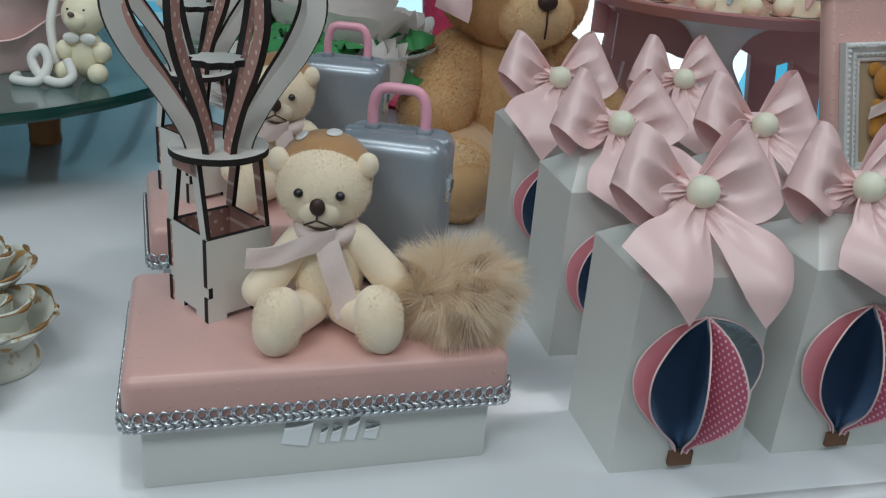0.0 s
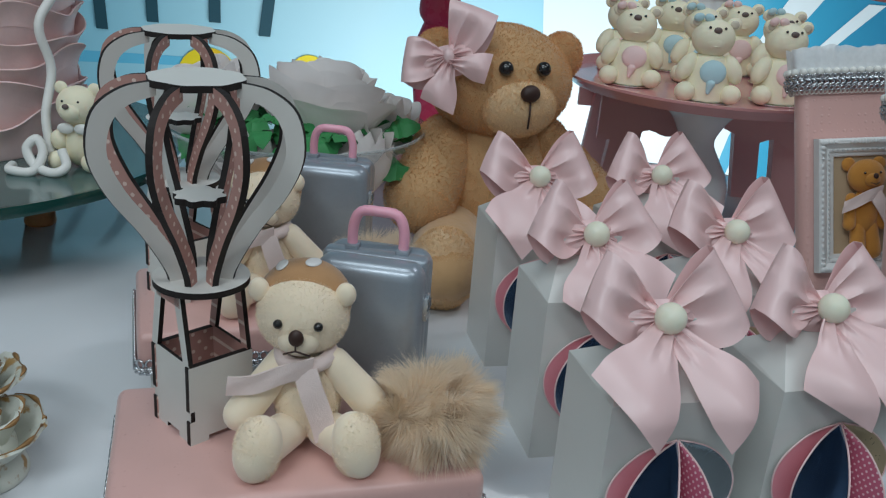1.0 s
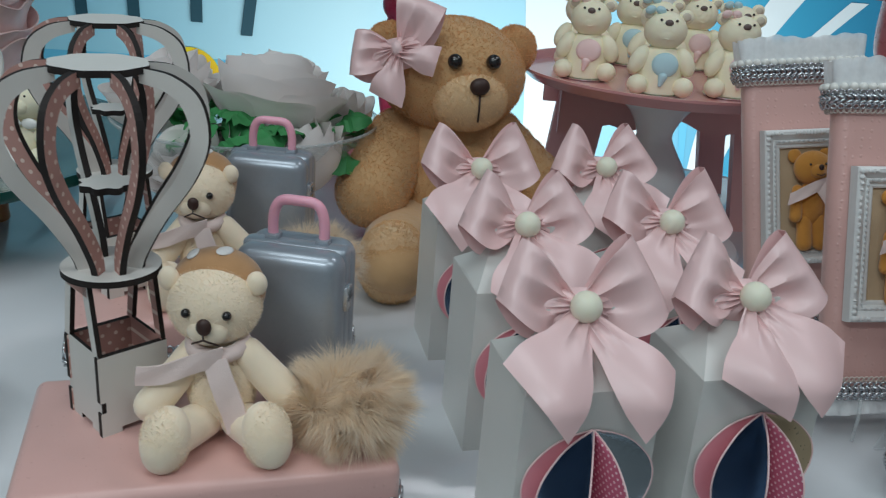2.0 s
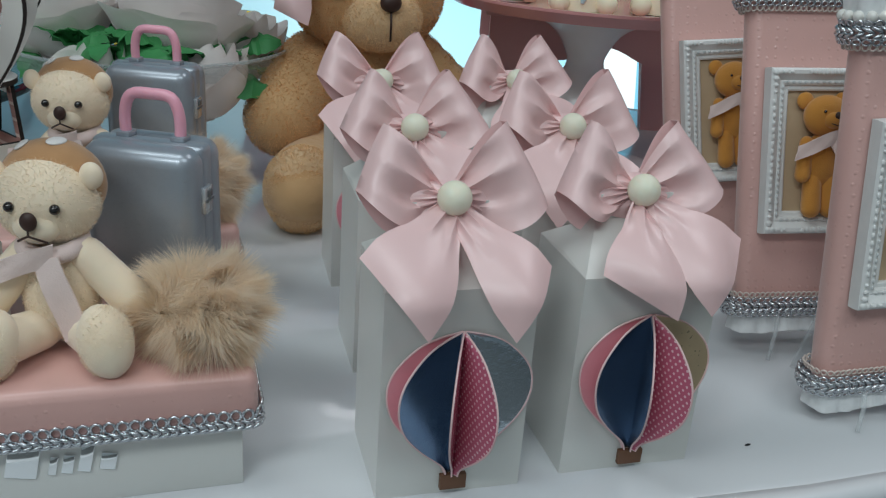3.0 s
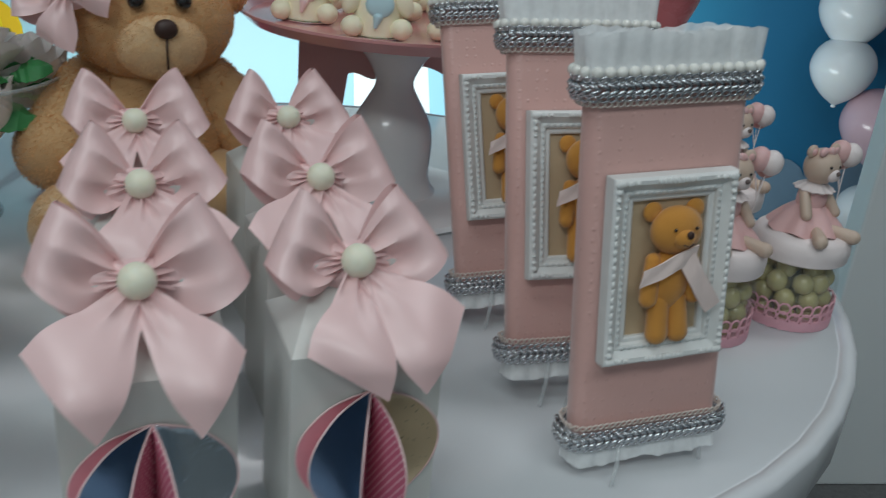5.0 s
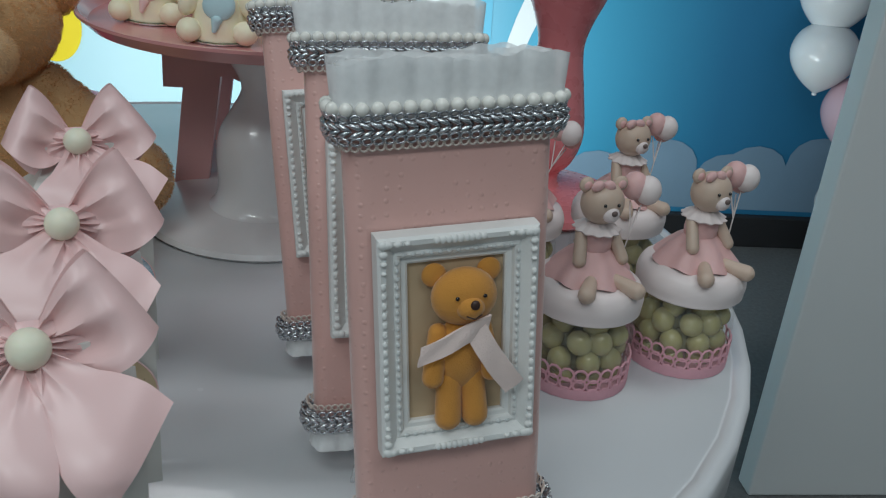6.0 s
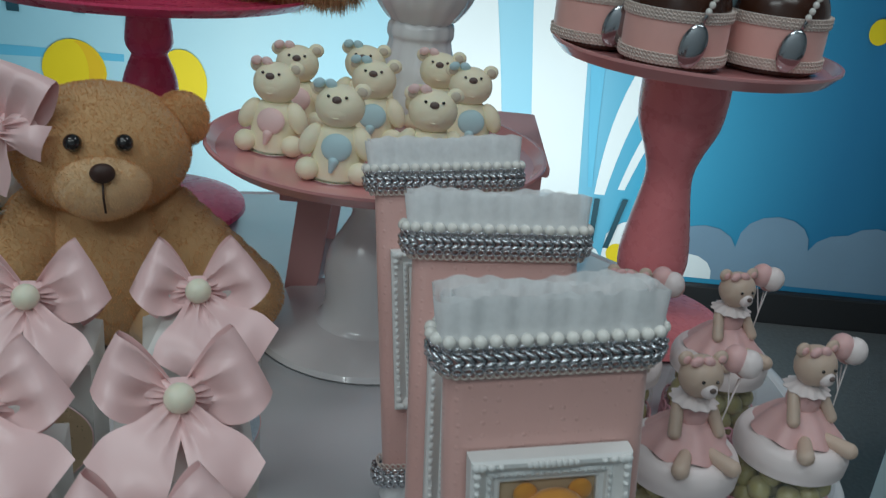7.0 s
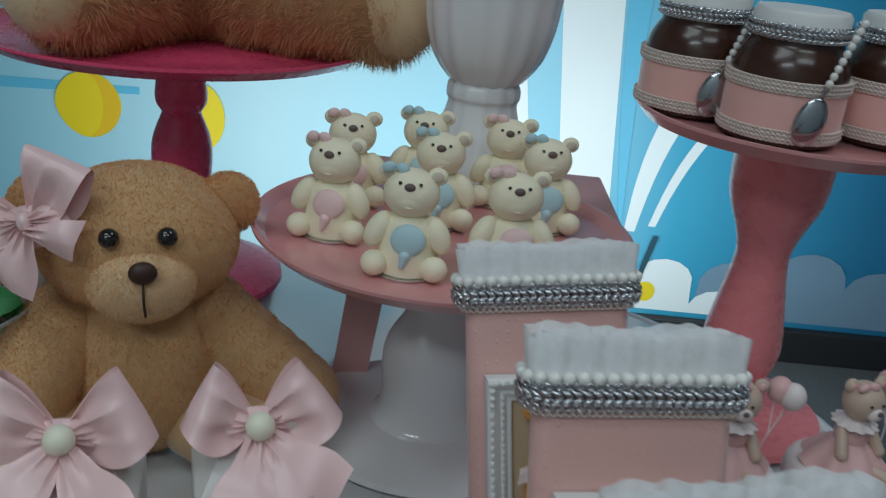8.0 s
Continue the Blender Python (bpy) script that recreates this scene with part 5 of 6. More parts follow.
def spread_jar():
    ob = thing("spread_jar", (0, 0, 0), "glass jar of chocolate spread with a pink lace band and spoon", "jar", "jars of chocolate spread")
    prof = smooth_prof([(0.0, 0.0), (0.038, 0.0), (0.0445, 0.006), (0.046, 0.02), (0.0465, 0.045), (0.044, 0.060), (0.037, 0.072), (0.033, 0.078), (0.0, 0.078)], 4)
    part("jar", L(prof, 48), CHOCOLATE, ob)
    part("band", L([(0.0463, 0.010), (0.0476, 0.010), (0.0480, 0.030), (0.0476, 0.049), (0.0455, 0.049)], 48), RIBBON, ob, "salmon pink satin band")
    for z in (0.0105, 0.0455):
        part("lace_tape", L([(0.0470, z - 0.0045), (0.0484, z - 0.0045), (0.0488, z), (0.0484, z + 0.0045), (0.0470, z + 0.0045)], 48), LACE_CREAM, ob, "cream woven lace tape")
        lace = braid(0.0972, 0.0972, 0.0485, z - 0.0045, 0.009, 0.0040, "ooo")
        part("lace", lace, LACE_CREAM, ob, "cream lace edge")
    part("lid", L([(0.0, 0.076), (0.037, 0.076), (0.0375, 0.079), (0.0375, 0.094), (0.035, 0.097), (0.0, 0.098)], 48), FRAME_WHITE, ob, "white screw lid")
    part("braid_trim", braid(0.0765, 0.0765, 0.0382, 0.0765, 0.011, 0.0046, "/\\/"), SILVER, ob, "silver braid")
    sp = part("spoon", E((0.012, -0.0515, 0.024), (0.0115, 0.0030, 0.0185), rot=Euler((0, radians(14), 0)).to_matrix()), STEEL, ob, "small steel spoon")
    part("spoon_handle", Tb([(0.016, -0.0500, 0.040), (0.020, -0.0485, 0.052), (0.026, -0.041, 0.066)], [0.0018, 0.0014, 0.0016], 8), STEEL, sp)
    data = None
    for k in range(9):
        place = pose(0.020 + 0.0022 * k, -0.0495 + 0.0016 * k, 0.052 + 0.0052 * k)
        if data is None:
            first_bead = part("pearl", E((0, 0, 0), 0.0030, seg=12, rings=8), PEARL_WHITE, ob)
            first_bead.matrix_basis = place
            data = first_bead.data
        else:
            same("pearl", data, ob, place)
    return ob


SJ = spread_jar()
JAR_SIZE = Matrix.Diagonal((0.92, 0.92, 1.0, 1))
SJ.matrix_basis = pose(0.545, 0.967, 1.0275, 0, 0, -8) @ JAR_SIZE
copy_thing(SJ, pose(0.493, 1.036, 1.0275, 0, 0, -8))
copy_thing(SJ, pose(0.637, 0.993, 1.0275, 0, 0, -12))


# ---- sweet jars with clay bears ----


def sweet_jar(m):
    ob = thing("sweet_jar", m, "glass jar of green dragees topped by a clay bear", "jar", "sweet jars with bears")
    part("glass", L(smooth_prof([(0.0, 0.0), (0.030, 0.0), (0.0355, 0.005), (0.037, 0.022), (0.036, 0.042), (0.031, 0.054), (0.029, 0.060)], 4), 44), JAR_GLASS, ob)
    rng = random.Random(11)
    data = None
    for ring, (z, r, n) in enumerate(((0.0095, 0.0235, 8), (0.023, 0.0262, 9), (0.0365, 0.0255, 9), (0.048, 0.019, 6), (0.016, 0.010, 3), (0.031, 0.010, 3))):
        for k in range(n):
            a = 2 * math.pi * (k + 0.5 * (ring % 2) + rng.uniform(-0.1, 0.1)) / n
            place = pose(r * math.cos(a), r * math.sin(a), z + rng.uniform(-0.001, 0.001), rng.uniform(0, 90), rng.uniform(0, 90), rng.uniform(0, 90))
            if data is None:
                d0 = part("dragee", E((0, 0, 0), (0.0098, 0.0085, 0.0083), seg=14, rings=10), DRAGEE, ob)
                d0.matrix_basis = place
                data = d0.data
            else:
                same("dragee", data, ob, place)
    bm = bmesh.new()
    for k in range(26):
        a = 2 * math.pi * k / 26
        c = Vector((0.0372 * math.cos(a), 0.0372 * math.sin(a), 0.010))
        t = Vector((-math.sin(a), math.cos(a), 0))
        for z, rr in ((0.0045, 0.0042), (0.0115, 0.0042), (0.0185, 0.0046)):
            pts = [Vector((c.x, c.y, z)) * 1 + t * rr * math.cos(b) + Vector((0, 0, rr * math.sin(b))) for b in (2 * math.pi * j / 9 for j in range(9))]
            tube(bm, pts, 0.0009, 5, closed=True)
    lathe(bm, [(0.0372, 0.0005), (0.0382, 0.0005), (0.0384, 0.004), (0.0382, 0.008), (0.0372, 0.008)], 40)
    part("lace_band", bm, LACE_PINK, ob, "pink crochet lace")
    part("lid", L(smooth_prof([(0.0, 0.055), (0.034, 0.055), (0.0385, 0.060), (0.038, 0.070), (0.030, 0.077), (0.0, 0.079)], 4), 44), CLAY_WHITE, ob, "white clay lid")
    # bear in a dress
    bear = new("clay_bear")
    bear.parent = ob
    bear["label"] = "beige clay bear in a pink dress with a white collar"
    bear.matrix_basis = pose(0, 0, 0.077)

    def skirt(u, v):
        a = 2 * math.pi * u
        r = 0.010 + 0.021 * v + 0.0022 * v * math.sin(7 * a)
        return Vector((r * math.cos(a), r * math.sin(a) * 0.9, 0.021 - 0.020 * v ** 1.3 + 0.0015 * v * math.sin(7 * a + 1)))

    part("dress", Gd(skirt, 56, 8, closed_u=True, thick=0.0012), CLAY_PINK, bear)
    part("torso", E((0, 0, 0.025), (0.0125, 0.011, 0.016)), CLAY_PINK, bear)

    def collar(u, v):
        a = 2 * math.pi * u
        r = 0.005 + 0.0105 * v + 0.0010 * v * math.sin(12 * a)
        return Vector((r * math.cos(a), r * math.sin(a), 0.0405 - 0.0065 * v))

    part("collar", Gd(collar, 72, 5, closed_u=True, thick=0.0012), CLAY_WHITE, bear)
    head = part("head", E((0, -0.002, 0.0525), (0.0145, 0.0135, 0.0145), seg=26, rings=16), CLAY_BEIGE, bear)
    part("muzzle", E((0.001, -0.0135, 0.0485), (0.0058, 0.0045, 0.0055)), CLAY_WHITE, head)
    part("nose", E((0.001, -0.0180, 0.0508), (0.0021, 0.0014, 0.0019)), NOSE_GREY, head)
    for s in (-1, 1):
        part("eye", E((s * 0.0048, -0.0148, 0.0552), 0.0012, seg=8, rings=6), BLACK, head)
        ear = part("ear", E((s * 0.0122, 0, 0.0645), (0.0052, 0.003, 0.0052)), CLAY_BEIGE, head)
        part("inner_ear", E((s * 0.0122, -0.0022, 0.0645), (0.0030, 0.0015, 0.0030)), CLAY_PINK, ear)
        part("arm", Cp((s * 0.011, -0.001, 0.032), (s * 0.0155, -0.012, 0.016), 0.0042, 0.0045), CLAY_BEIGE, bear)
        part("foot", Cp((s * 0.009, -0.020, 0.004), (s * 0.018, -0.033, 0.002), 0.0045, 0.0058), CLAY_BEIGE, bear)
        part("hair_bow", E((-0.004 + s * 0.0042, -0.0075, 0.0660), (0.0046, 0.0028, 0.0034), rot=Euler((0, radians(s * 25), 0)).to_matrix()), CLAY_PINK, head)
    for c, r, mt in (((0.035, 0.002, 0.058), 0.0100, CLAY_WHITE), ((0.027, 0.006, 0.060), 0.0098, CLAY_PINK), ((0.038, 0.010, 0.053), 0.0095, CLAY_ROSE)):
        bl = part("toy_balloon", E(c, (r * 0.88, r * 0.88, r)), mt, bear)
        part("wire", Tb([(0.015, -0.012, 0.018), (0.022, -0.006, 0.032), (c[0] * 0.9, c[1] * 0.8, c[2] - r)], 0.0005, 5), CLAY_WHITE, bl)
    return ob


J1 = sweet_jar(pose(0.536, 0.694, T, 0, 0, 12))
copy_thing(J1, pose(0.621, 0.723, T, 0, 0, 20))
copy_thing(J1, pose(0.600, 0.838, T, 0, 0, 18))
copy_thing(J1, pose(0.510, 0.822, T, 0, 0, -4))


# ---- the large plush bears ----


def plush_bear():
    ob = thing("teddy_bear", (0.090, 0.862, T), "large brown plush bear with a pink satin bow", "teddy bear", yaw=19)
    head = part("head", E((0, 0.018, 0.181), (0.069, 0.060, 0.0535), seg=36, rings=24), BROWN_PLUSH, ob)
    part("muzzle", E((0.001, -0.030, 0.168), (0.035, 0.022, 0.028), seg=28, rings=18), BROWN_LIGHT, head)
    part("nose", E((0.002, -0.0515, 0.1835), (0.0092, 0.006, 0.0078)), DARK_BROWN, head, "dark brown nose")
    part("mouth", Tb([(0.002, -0.0535, 0.176), (0.002, -0.0545, 0.165), (0.003, -0.051, 0.152)], 0.0009, 6), DARK_BROWN, head)
    for s in (-1, 1):
        part("eye", E((s * 0.018, -0.0385, 0.2030), 0.0068, seg=18, rings=12), BLACK, head)
        ear = part("ear", E((s * 0.062, 0.022, 0.2045), (0.022, 0.012, 0.023), rot=Euler((0, radians(s * 25), 0)).to_matrix()), BROWN_PLUSH, head)
        fur("fur", ear, PILE, [((s * 0.062, 0.022, 0.2045), (0.022, 0.012, 0.023), 1)], 6000, 0.0026, 0.00024, 20 + s, swirl=0.25, clump=1.0, tuft=0.5, label="short plush pile")
    fur("fur", head, PILE, [((0, 0.018, 0.181), (0.069, 0.060, 0.0535), 1), ((0.001, -0.030, 0.168), (0.033, 0.020, 0.026), 0.0)], 30000, 0.0024, 0.00022, 21, down=0.9, swirl=0.2, clump=1.2, tuft=0.35, label="short plush pile")
    fur("fur", head, PILE_LIGHT, [((0.001, -0.030, 0.168), (0.035, 0.022, 0.028), 1)], 11000, 0.0024, 0.00022, 22, down=0.7, swirl=0.2, clump=1.2, tuft=0.35, label="short pale pile")
    part("body", E((0, 0.028, 0.082), (0.066, 0.055, 0.082), seg=32, rings=20), BROWN_PLUSH, ob)
    fur("fur", ob, PILE, [((0, 0.028, 0.082), (0.066, 0.055, 0.080), 1)], 30000, 0.0024, 0.00026, 23, down=0.9, swirl=0.2, clump=1.2, tuft=0.35, label="short plush pile")
    for s, hand in ((-1, (-0.080, -0.012, 0.078)), (1, (0.112, 0.002, 0.052))):
        arm = part("arm", Cp((s * 0.048, 0.020, 0.118), hand, 0.030, 0.034, 22), BROWN_PLUSH, ob)
        a, b = Vector((s * 0.048, 0.020, 0.118)), Vector(hand)
        fur("fur", arm, PILE, [(tuple(a.lerp(b, k)), (0.030 + 0.004 * k,) * 3, 1) for k in (0, 0.2, 0.4, 0.6, 0.8, 1)], 34000, 0.0026, 0.00026, 30 + s, down=0.8, swirl=0.2, clump=1.2, tuft=0.35, label="short plush pile")
    for s, foot in ((-1, (-0.078, -0.085, 0.036)), (1, (0.082, -0.050, 0.036))):
        leg = part("leg", Cp((s * 0.040, 0.01, 0.036), foot, 0.034, 0.032, 22), BROWN_PLUSH, ob)
        part("foot", E(foot, (0.031, 0.028, 0.037), seg=24, rings=16), BROWN_LIGHT, leg)
        fur("fur", leg, PILE_LIGHT, [(foot, (0.031, 0.028, 0.037), 1)], 13000, 0.0024, 0.00024, 40 + s, down=0.6, swirl=0.2, clump=1.2, tuft=0.35, label="short plush pile")
    bow = new("head_bow")
    bow.parent = ob
    bow["label"] = "pink satin bow"
    bow.matrix_basis = pose(-0.066, -0.022, 0.210, -10, -14, -18)
    bow_parts(bow, dict(l=((-0.028, 0.018), (-0.038, -0.012)), r=((0.008, 0.040), (0.040, 0.022)), tl=((-0.026, -0.026), (-0.004, -0.042)),
                        tr=((0.032, -0.004), (0.022, -0.024)), depth=0.010, sag=0.004, drape=0.0), bead=False, size=1.2)


plush_bear()


def shaggy_bear():
    ob = thing("teddy_bear", (0.045, 1.20, 1.016), "large shaggy brown plush bear seated on a magenta stand", "teddy bear", yaw=12)
    part("body", E((0, 0.03, 0.125), (0.10, 0.085, 0.13), seg=30, rings=20), SHAGGY, ob)
    fur("fur", ob, SHAGGY, [((0, 0.03, 0.122), (0.10, 0.085, 0.12), 1)], 16000, 0.016, 0.0004, 50, swirl=0.25, clump=1.3, tuft=0.8, label="long shaggy pile")
    for s in (-1, 1):
        foot = (s * 0.135 + 0.03, -0.085 + 0.01 * s, 0.055)
        leg = part("leg", Cp((s * 0.055, -0.01, 0.050), foot, 0.050, 0.052, 24), SHAGGY, ob)
        a, b = Vector((s * 0.055, -0.01, 0.050)), Vector(foot)
        fur("fur", leg, SHAGGY, [(tuple(a.lerp(b, k)), (0.050, 0.050, 0.050), 1) for k in (0, 0.33, 0.66, 1)], 26000, 0.016, 0.0004, 60 + s, swirl=0.25, clump=1.3, tuft=0.8, label="long shaggy pile")
        part("paw_pad", E((foot[0] + s * 0.012, foot[1] - 0.022, foot[2] + 0.006), (0.044, 0.036, 0.050), seg=26, rings=18), BROWN_LIGHT, leg, "smooth tan sole")


shaggy_bear()


# ---- flowers in a glass bowl ----


def rose(place, size, tilt, seed):
    ob = thing("silk_rose", pose(*place, tilt[0], tilt[1], seed * 50), "pale pink silk rose with crisp petals", "flower", "roses in the bowl")
    rng = random.Random(seed)
    for ring, (n, r, h, curl) in enumerate(((3, 0.16, 1.02, 0.03), (3, 0.32, 1.08, 0.06), (4, 0.50, 1.10, 0.12), (5, 0.68, 1.08, 0.24), (5, 0.84, 1.00, 0.40), (6, 0.98, 0.86, 0.60))):
        for k in range(n):
            a0 = 2 * math.pi * (k + 0.5 * (ring % 2)) / n + rng.uniform(-0.18, 0.18)
            wd = 2 * math.pi / n * 1.75
            cu, ht, ph = curl * rng.uniform(0.7, 1.2), h * rng.uniform(0.93, 1.06), rng.uniform(0, 6)

            def at(u, v):
                q = 2 * u - 1
                # a broad rounded petal, cupped below and rolled back along its rim
                rim = max(0.0, 1 - abs(q) ** 2.6) ** 0.5
                w = v * (0.62 + 0.38 * rim)
                a = a0 + wd * (u - 0.5) * (0.55 + 0.45 * min(1, v * 1.7)) * (1 - 0.10 * v)
                rad = r * (0.25 + 0.75 * math.sin(w * math.pi / 2) ** 0.7) + 0.16 * cu * max(0, w - 0.55) ** 1.2 * 2.2
                rad += 0.03 * q * (1 - 0.5 * v) + 0.030 * v * v * math.sin(u * 9 + ph) + 0.02 * w * math.sin(u * 4 + 2 * ph)
                z = ht * w - 0.42 * cu * max(0, w - 0.66) ** 1.35 * 2.6 + 0.020 * v * math.sin(u * 11 + ph) - 0.04 * ring
                return Vector((rad * math.cos(a), rad * math.sin(a), z)) * size

            part("petal", Gd(at, 16, 10), PETAL, ob)
    return ob


def flower_bowl():
    ob = thing("glass_bowl", (-0.105, 0.86, T), "shallow clear glass bowl on a foot filled with roses", "bowl")
    part("bowl", L(smooth_prof([(0.018, 0.088), (0.06, 0.090), (0.100, 0.102), (0.122, 0.130), (0.124, 0.132), (0.121, 0.132), (0.098, 0.106), (0.06, 0.094), (0.0, 0.092)], 4), 64), BOWL_GLASS, ob)
    part("rim", Tb([(0.1225 * math.cos(a), 0.1225 * math.sin(a), 0.132) for a in (2 * math.pi * k / 64 for k in range(64))], 0.0016, 8, closed=True), CLEAR, ob)
    part("foot", L(smooth_prof([(0.0, 0.0), (0.055, 0.0), (0.052, 0.004), (0.014, 0.012), (0.010, 0.04), (0.014, 0.08), (0.022, 0.089)], 4), 40), BOWL_GLASS, ob)
    rng = random.Random(9)
    for x, y, z, s, tl in ((0.024, -0.015, 0.140, 0.064, (10, 6)), (-0.072, -0.005, 0.138, 0.056, (6, -14)), (0.070, -0.052, 0.104, 0.046, (26, 24)), (-0.020, -0.078, 0.104, 0.045, (30, -4)),
                           (0.085, 0.03, 0.118, 0.045, (-6, 26)), (0.01, 0.07, 0.130, 0.05, (-22, 4)), (-0.085, 0.055, 0.125, 0.045, (-20, -18))):
        rose((-0.105 + x, 0.86 + y, T + z - 0.012), s, tl, rng.randint(1, 99))
    for k in range(84):
        a = rng.uniform(0, 6.28)
        r = rng.uniform(0.055, 0.104)
        lf = thing("rose_leaf", pose(-0.105 + r * math.cos(a), 0.86 + r * math.sin(a), T + 0.104 + 0.030 * rng.random() + 0.22 * (0.12 - r), rng.uniform(-30, 30), rng.uniform(-35, 35), rng.uniform(0, 360)),
                   "dark green silk rose leaf", "leaf", "leaves in the bowl")
        ln = rng.uniform(0.022, 0.034)
        part("blade", Gd(lambda u, v: Vector(((v - 0.5) * ln * 1.1 * math.sin(math.pi * min(0.97, u + 0.03)) ** 0.7, ln * 1.6 * (u - 0.5), 0.004 * math.sin(math.pi * u) - 0.10 * ln * abs(v - 0.5) * 4 + 0.0012 * math.sin(u * 30))), 10, 6, thick=0.0004), LEAF, lf)


flower_bowl()


# ---- cake on its glass board ----


def cake_side():
    bd = thing("glass_board", (-0.475, 0.885, T), "round thick glass cake board on turned wooden feet", "cake board")
    part("glass_top", L([(0, 0.073), (0.246, 0.073), (0.246, 0.083), (0, 0.083)], 96), SHEET_GLASS, bd).visible_shadow = False
    part("glass_rim", L([(0.2465, 0.0735), (0.2500, 0.0730), (0.2512, 0.078), (0.2500, 0.0832), (0.2465, 0.0827)], 96), GLASS_EDGE, bd, "dark green glass edge")
    for x, y in ((0.106, 0.0), (-0.10, 0.09), (-0.10, -0.12)):
        part("foot", L(smooth_prof([(0.0, 0.0), (0.0145, 0.0), (0.0150, 0.012), (0.0175, 0.040), (0.0190, 0.066), (0.0180, 0.0725), (0.0, 0.0728)], 4), 28, c=(x, y, 0)), WOOD, bd, "turned wooden foot")
    ck = thing("cake", (-0.455, 0.900, T + 0.083), "tall cake draped in ruffled pink fondant", "cake")
    part("body", L([(0, 0.0), (0.118, 0.0), (0.120, 0.004), (0.118, 0.22), (0.11, 0.224), (0, 0.224)], 64), FONDANT_PINK, ck)
    rng = random.Random(3)
    for k in range(9):
        ph = [rng.uniform(0, 6.28) for _ in range(4)]

        def at(u, v):
            a = 2 * math.pi * u
            lift = 0.007 * math.sin(3 * a + ph[0]) + 0.004 * math.sin(7 * a + ph[1])
            out = 0.1195 + 0.008 * v ** 2.0 + 0.0035 * v * math.sin(9 * a + ph[2])
            return Vector((out * math.cos(a), out * math.sin(a), 0.018 + k * 0.0235 + 0.022 * v + lift))

        part("ruffle", Gd(at, 110, 6, closed_u=True, thick=0.0016), FONDANT_PINK, ck)
    # the string piped down the side, and the small bear at the foot
    part("piped_string", Tb(smooth_prof([(0.128, -0.03, 0.20), (0.136, -0.045, 0.16), (0.124, -0.065, 0.125), (0.130, -0.060, 0.085), (0.128, -0.075, 0.045), (0.135, -0.085, 0.012)], 6), 0.0042, 8), FONDANT_WHITE, ck)
    loop = thing("fondant_string", (-0.315, 0.795, T + 0.083), "coiled white fondant string on the glass board", "icing")
    part("coil", Tb(smooth_prof([(-0.034, 0.004, 0.004), (-0.030, -0.010, 0.004), (-0.010, -0.010, 0.004), (-0.004, 0.000, 0.018), (-0.010, 0.004, 0.030), (-0.018, 0.000, 0.022), (-0.012, -0.004, 0.010),
                                 (0.000, -0.008, 0.0045), (0.012, -0.010, 0.0045), (0.018, -0.004, 0.010), (0.012, 0.002, 0.022)], 6), 0.0042, 10), FONDANT_WHITE, loop)
    fb = thing("sugar_bear", (-0.296, 0.825, T + 0.083), "cream fondant bear sitting beside the pink cake", "figurine")
    part("body", E((0, 0, 0.022), (0.016, 0.015, 0.022)), FONDANT, fb)
    hd = part("head", E((0, -0.002, 0.057), (0.019, 0.017, 0.018), seg=26, rings=16), FONDANT, fb)
    part("muzzle", E((-0.002, -0.016, 0.054), (0.010, 0.007, 0.008)), FONDANT, hd)
    part("nose", E((-0.003, -0.0225, 0.060), (0.003, 0.002, 0.0024)), NOSE_GREY, hd)
    for s in (-1, 1):
        part("eye", E((s * 0.007 - 0.001, -0.0165, 0.0635), 0.0011, seg=8, rings=6), BLACK, hd)
        part("ear", E((s * 0.015, 0, 0.072), (0.006, 0.003, 0.006)), FONDANT, hd)
        part("arm", E((s * 0.016, -0.008, 0.026), (0.0085, 0.0085, 0.0095)), FONDANT, fb)
        part("foot", E((s * 0.015, -0.018, 0.009), (0.009, 0.009, 0.009)), FONDANT, fb)
        part("bow_tie", E((s * 0.0075, -0.015, 0.0385), (0.0075, 0.003, 0.005)), FONDANT_WHITE, fb)


cake_side()


# ---- gilded holder ----


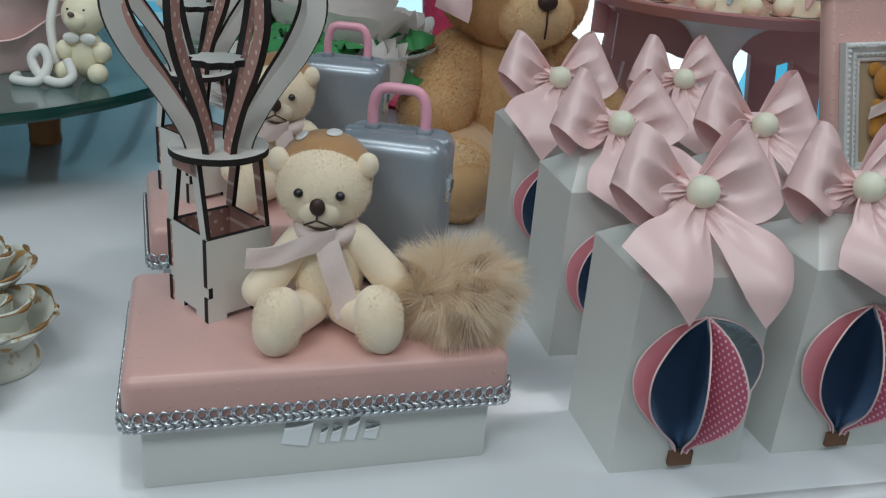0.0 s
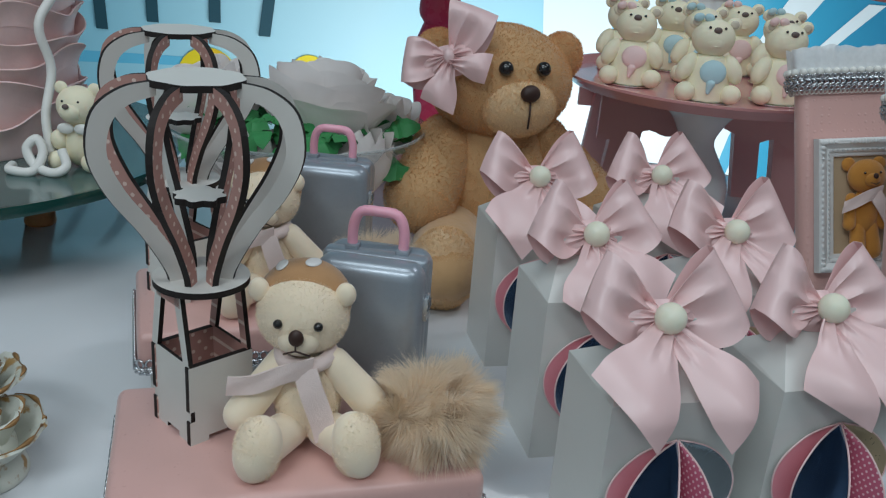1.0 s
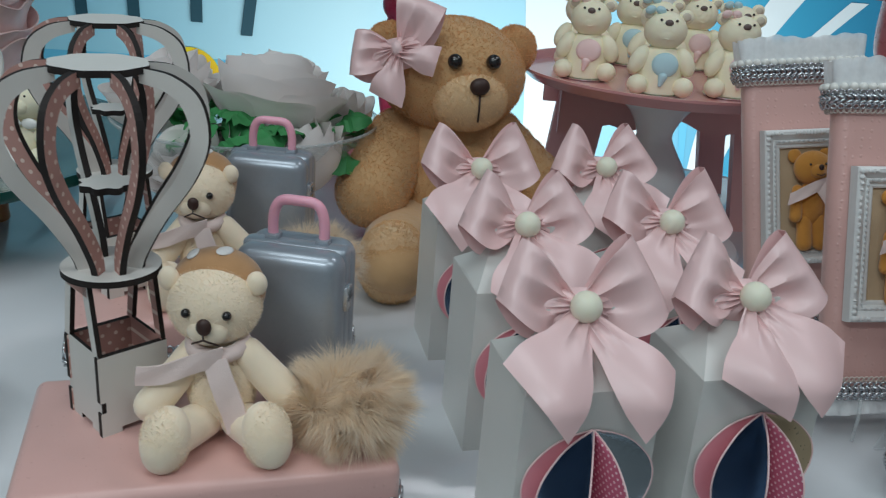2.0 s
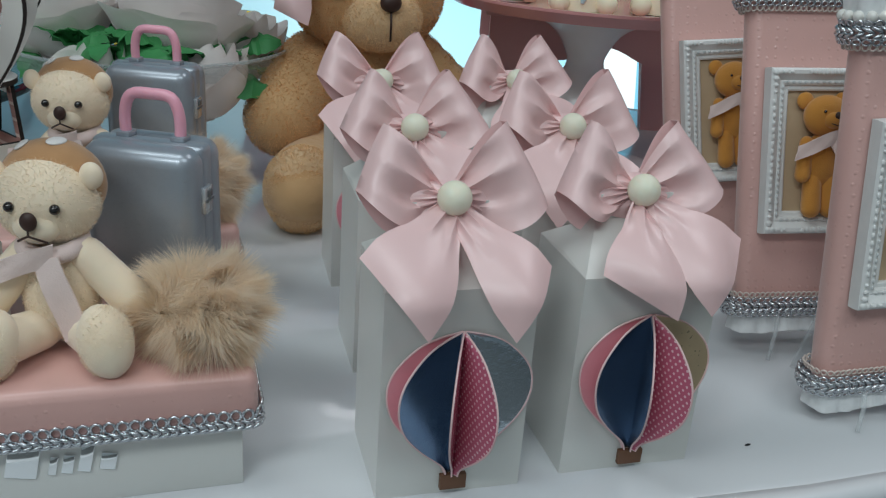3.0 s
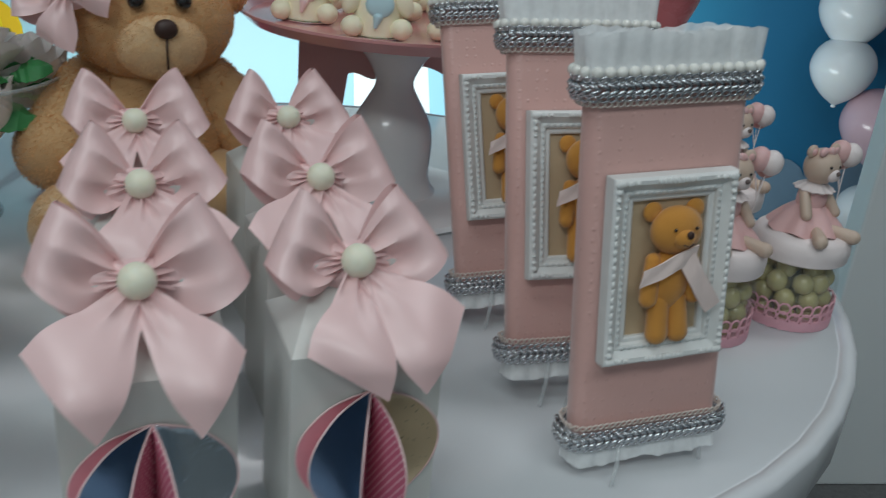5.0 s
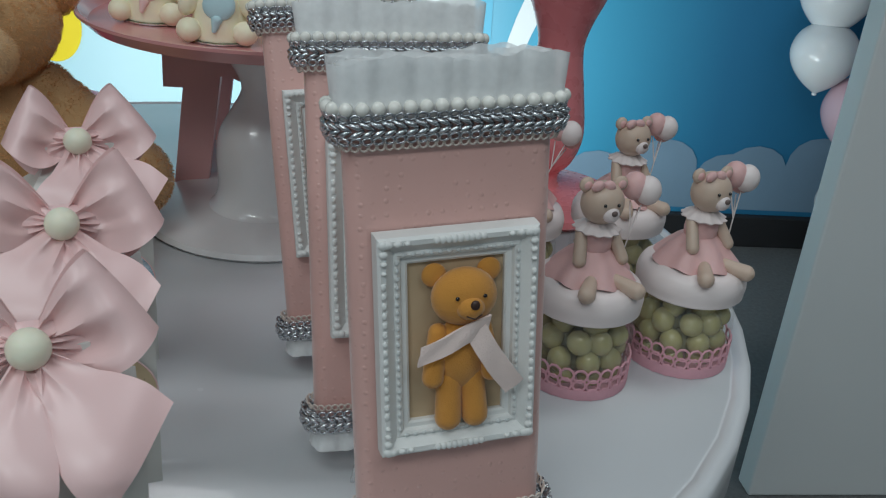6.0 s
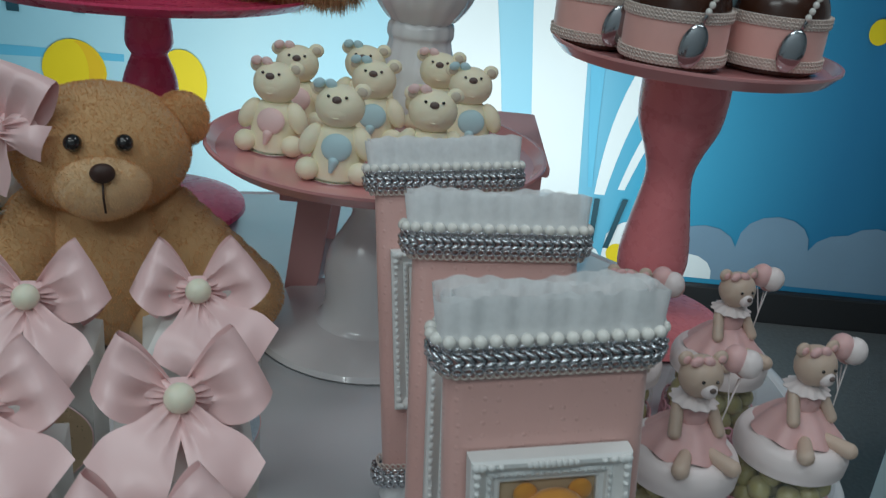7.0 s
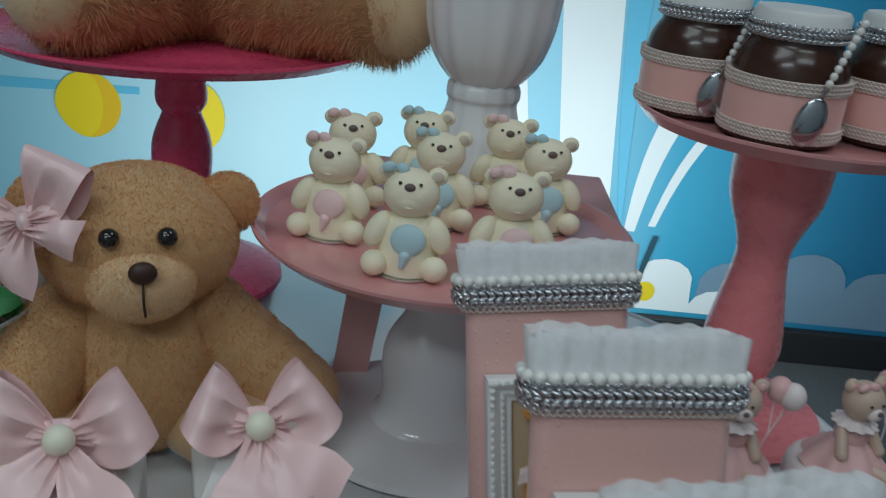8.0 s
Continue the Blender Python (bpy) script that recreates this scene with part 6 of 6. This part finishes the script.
def gilded_holder():
    ob = thing("gilded_candle_holder", (-0.222, 0.468, T), "white resin scrollwork holder rubbed with worn gold", "candle holder")
    part("foot", L(smooth_prof([(0.0, 0.0), (0.024, 0.0), (0.026, 0.006), (0.022, 0.016), (0.018, 0.028), (0.0, 0.03)], 4), 32), GOLD_RUB, ob)
    rng = random.Random(6)
    for x, y, z, s in ((0.004, 0.0, 0.012, 0.034), (-0.034, -0.030, 0.010, 0.034), (-0.020, 0.026, 0.030, 0.034), (-0.044, 0.006, 0.050, 0.032), (-0.004, -0.048, 0.002, 0.028)):
        for ring, (n, r, h, curl) in enumerate(((3, 0.28, 0.95, 0.1), (4, 0.58, 0.95, 0.3), (5, 0.92, 0.78, 0.6))):
            for k in range(n):
                a0 = 2 * math.pi * k / n + ring + rng.uniform(-0.3, 0.3)
                ph = rng.uniform(0, 6)

                def at(u, v):
                    q = 2 * u - 1
                    w = v * (0.66 + 0.34 * max(0.0, 1 - abs(q) ** 2.6) ** 0.5)
                    a = a0 + 2 * math.pi / n * 1.35 * (u - 0.5)
                    rad = r * (0.35 + 0.65 * math.sin(w * 1.5)) + 0.45 * curl * max(0, w - 0.6) + 0.06 * math.sin(u * 9 + ph) * v
                    return Vector((x + s * rad * math.cos(a), y + s * rad * math.sin(a), z + s * (h * w - 0.9 * curl * max(0, w - 0.7) ** 1.3 + 0.05 * v * math.sin(u * 7 + ph))))

                lobe = part("petal", Gd(at, 14, 9, thick=0.0022), GOLD_RUB, ob)
                rim = [at(j / 16, 1.0) for j in range(3, 14)]
                part("gilded_edge", Tb(rim, [0.0004 + 0.0013 * max(0, math.sin(j * 0.9 + ph)) for j in range(len(rim))], 7), GILT, lobe, "worn gold rim")


gilded_holder()


# ---- balloons by the backdrop ----


def latex_balloon(place, r, material, label):
    ob = thing("balloon", place, label, "balloon", "balloon garland")
    part("skin", L(smooth_prof([(0.0, -1.18 * r), (0.10 * r, -1.14 * r), (0.5 * r, -0.86 * r), (0.86 * r, -0.42 * r), (1.0 * r, 0.05 * r), (0.86 * r, 0.55 * r), (0.5 * r, 0.88 * r), (0.0, 1.0 * r)], 4), 36), material, ob, angle=0)
    part("knot", E((0, 0, -1.2 * r), (0.08 * r, 0.08 * r, 0.06 * r), seg=10, rings=8), material, ob)


rng = random.Random(12)
GARLAND = ((1.66, 2.45, 0.642), (1.665, 2.47, 0.80), (1.78, 2.40, 0.50), (1.84, 2.44, 0.22), (1.80, 2.45, 0.95), (1.93, 2.45, 0.68), (1.95, 2.42, 0.36), (1.84, 2.42, 1.09), (1.88, 2.42, 0.105))
for k, (x, y, z) in enumerate(GARLAND):
    white = k in (0, 1, 3, 7, 8)
    latex_balloon((x, y, z), 0.088 + 0.008 * (k % 3), BALLOON_WHITE if white else BALLOON_PINK, "glossy white latex balloon" if white else "glossy mauve latex balloon")
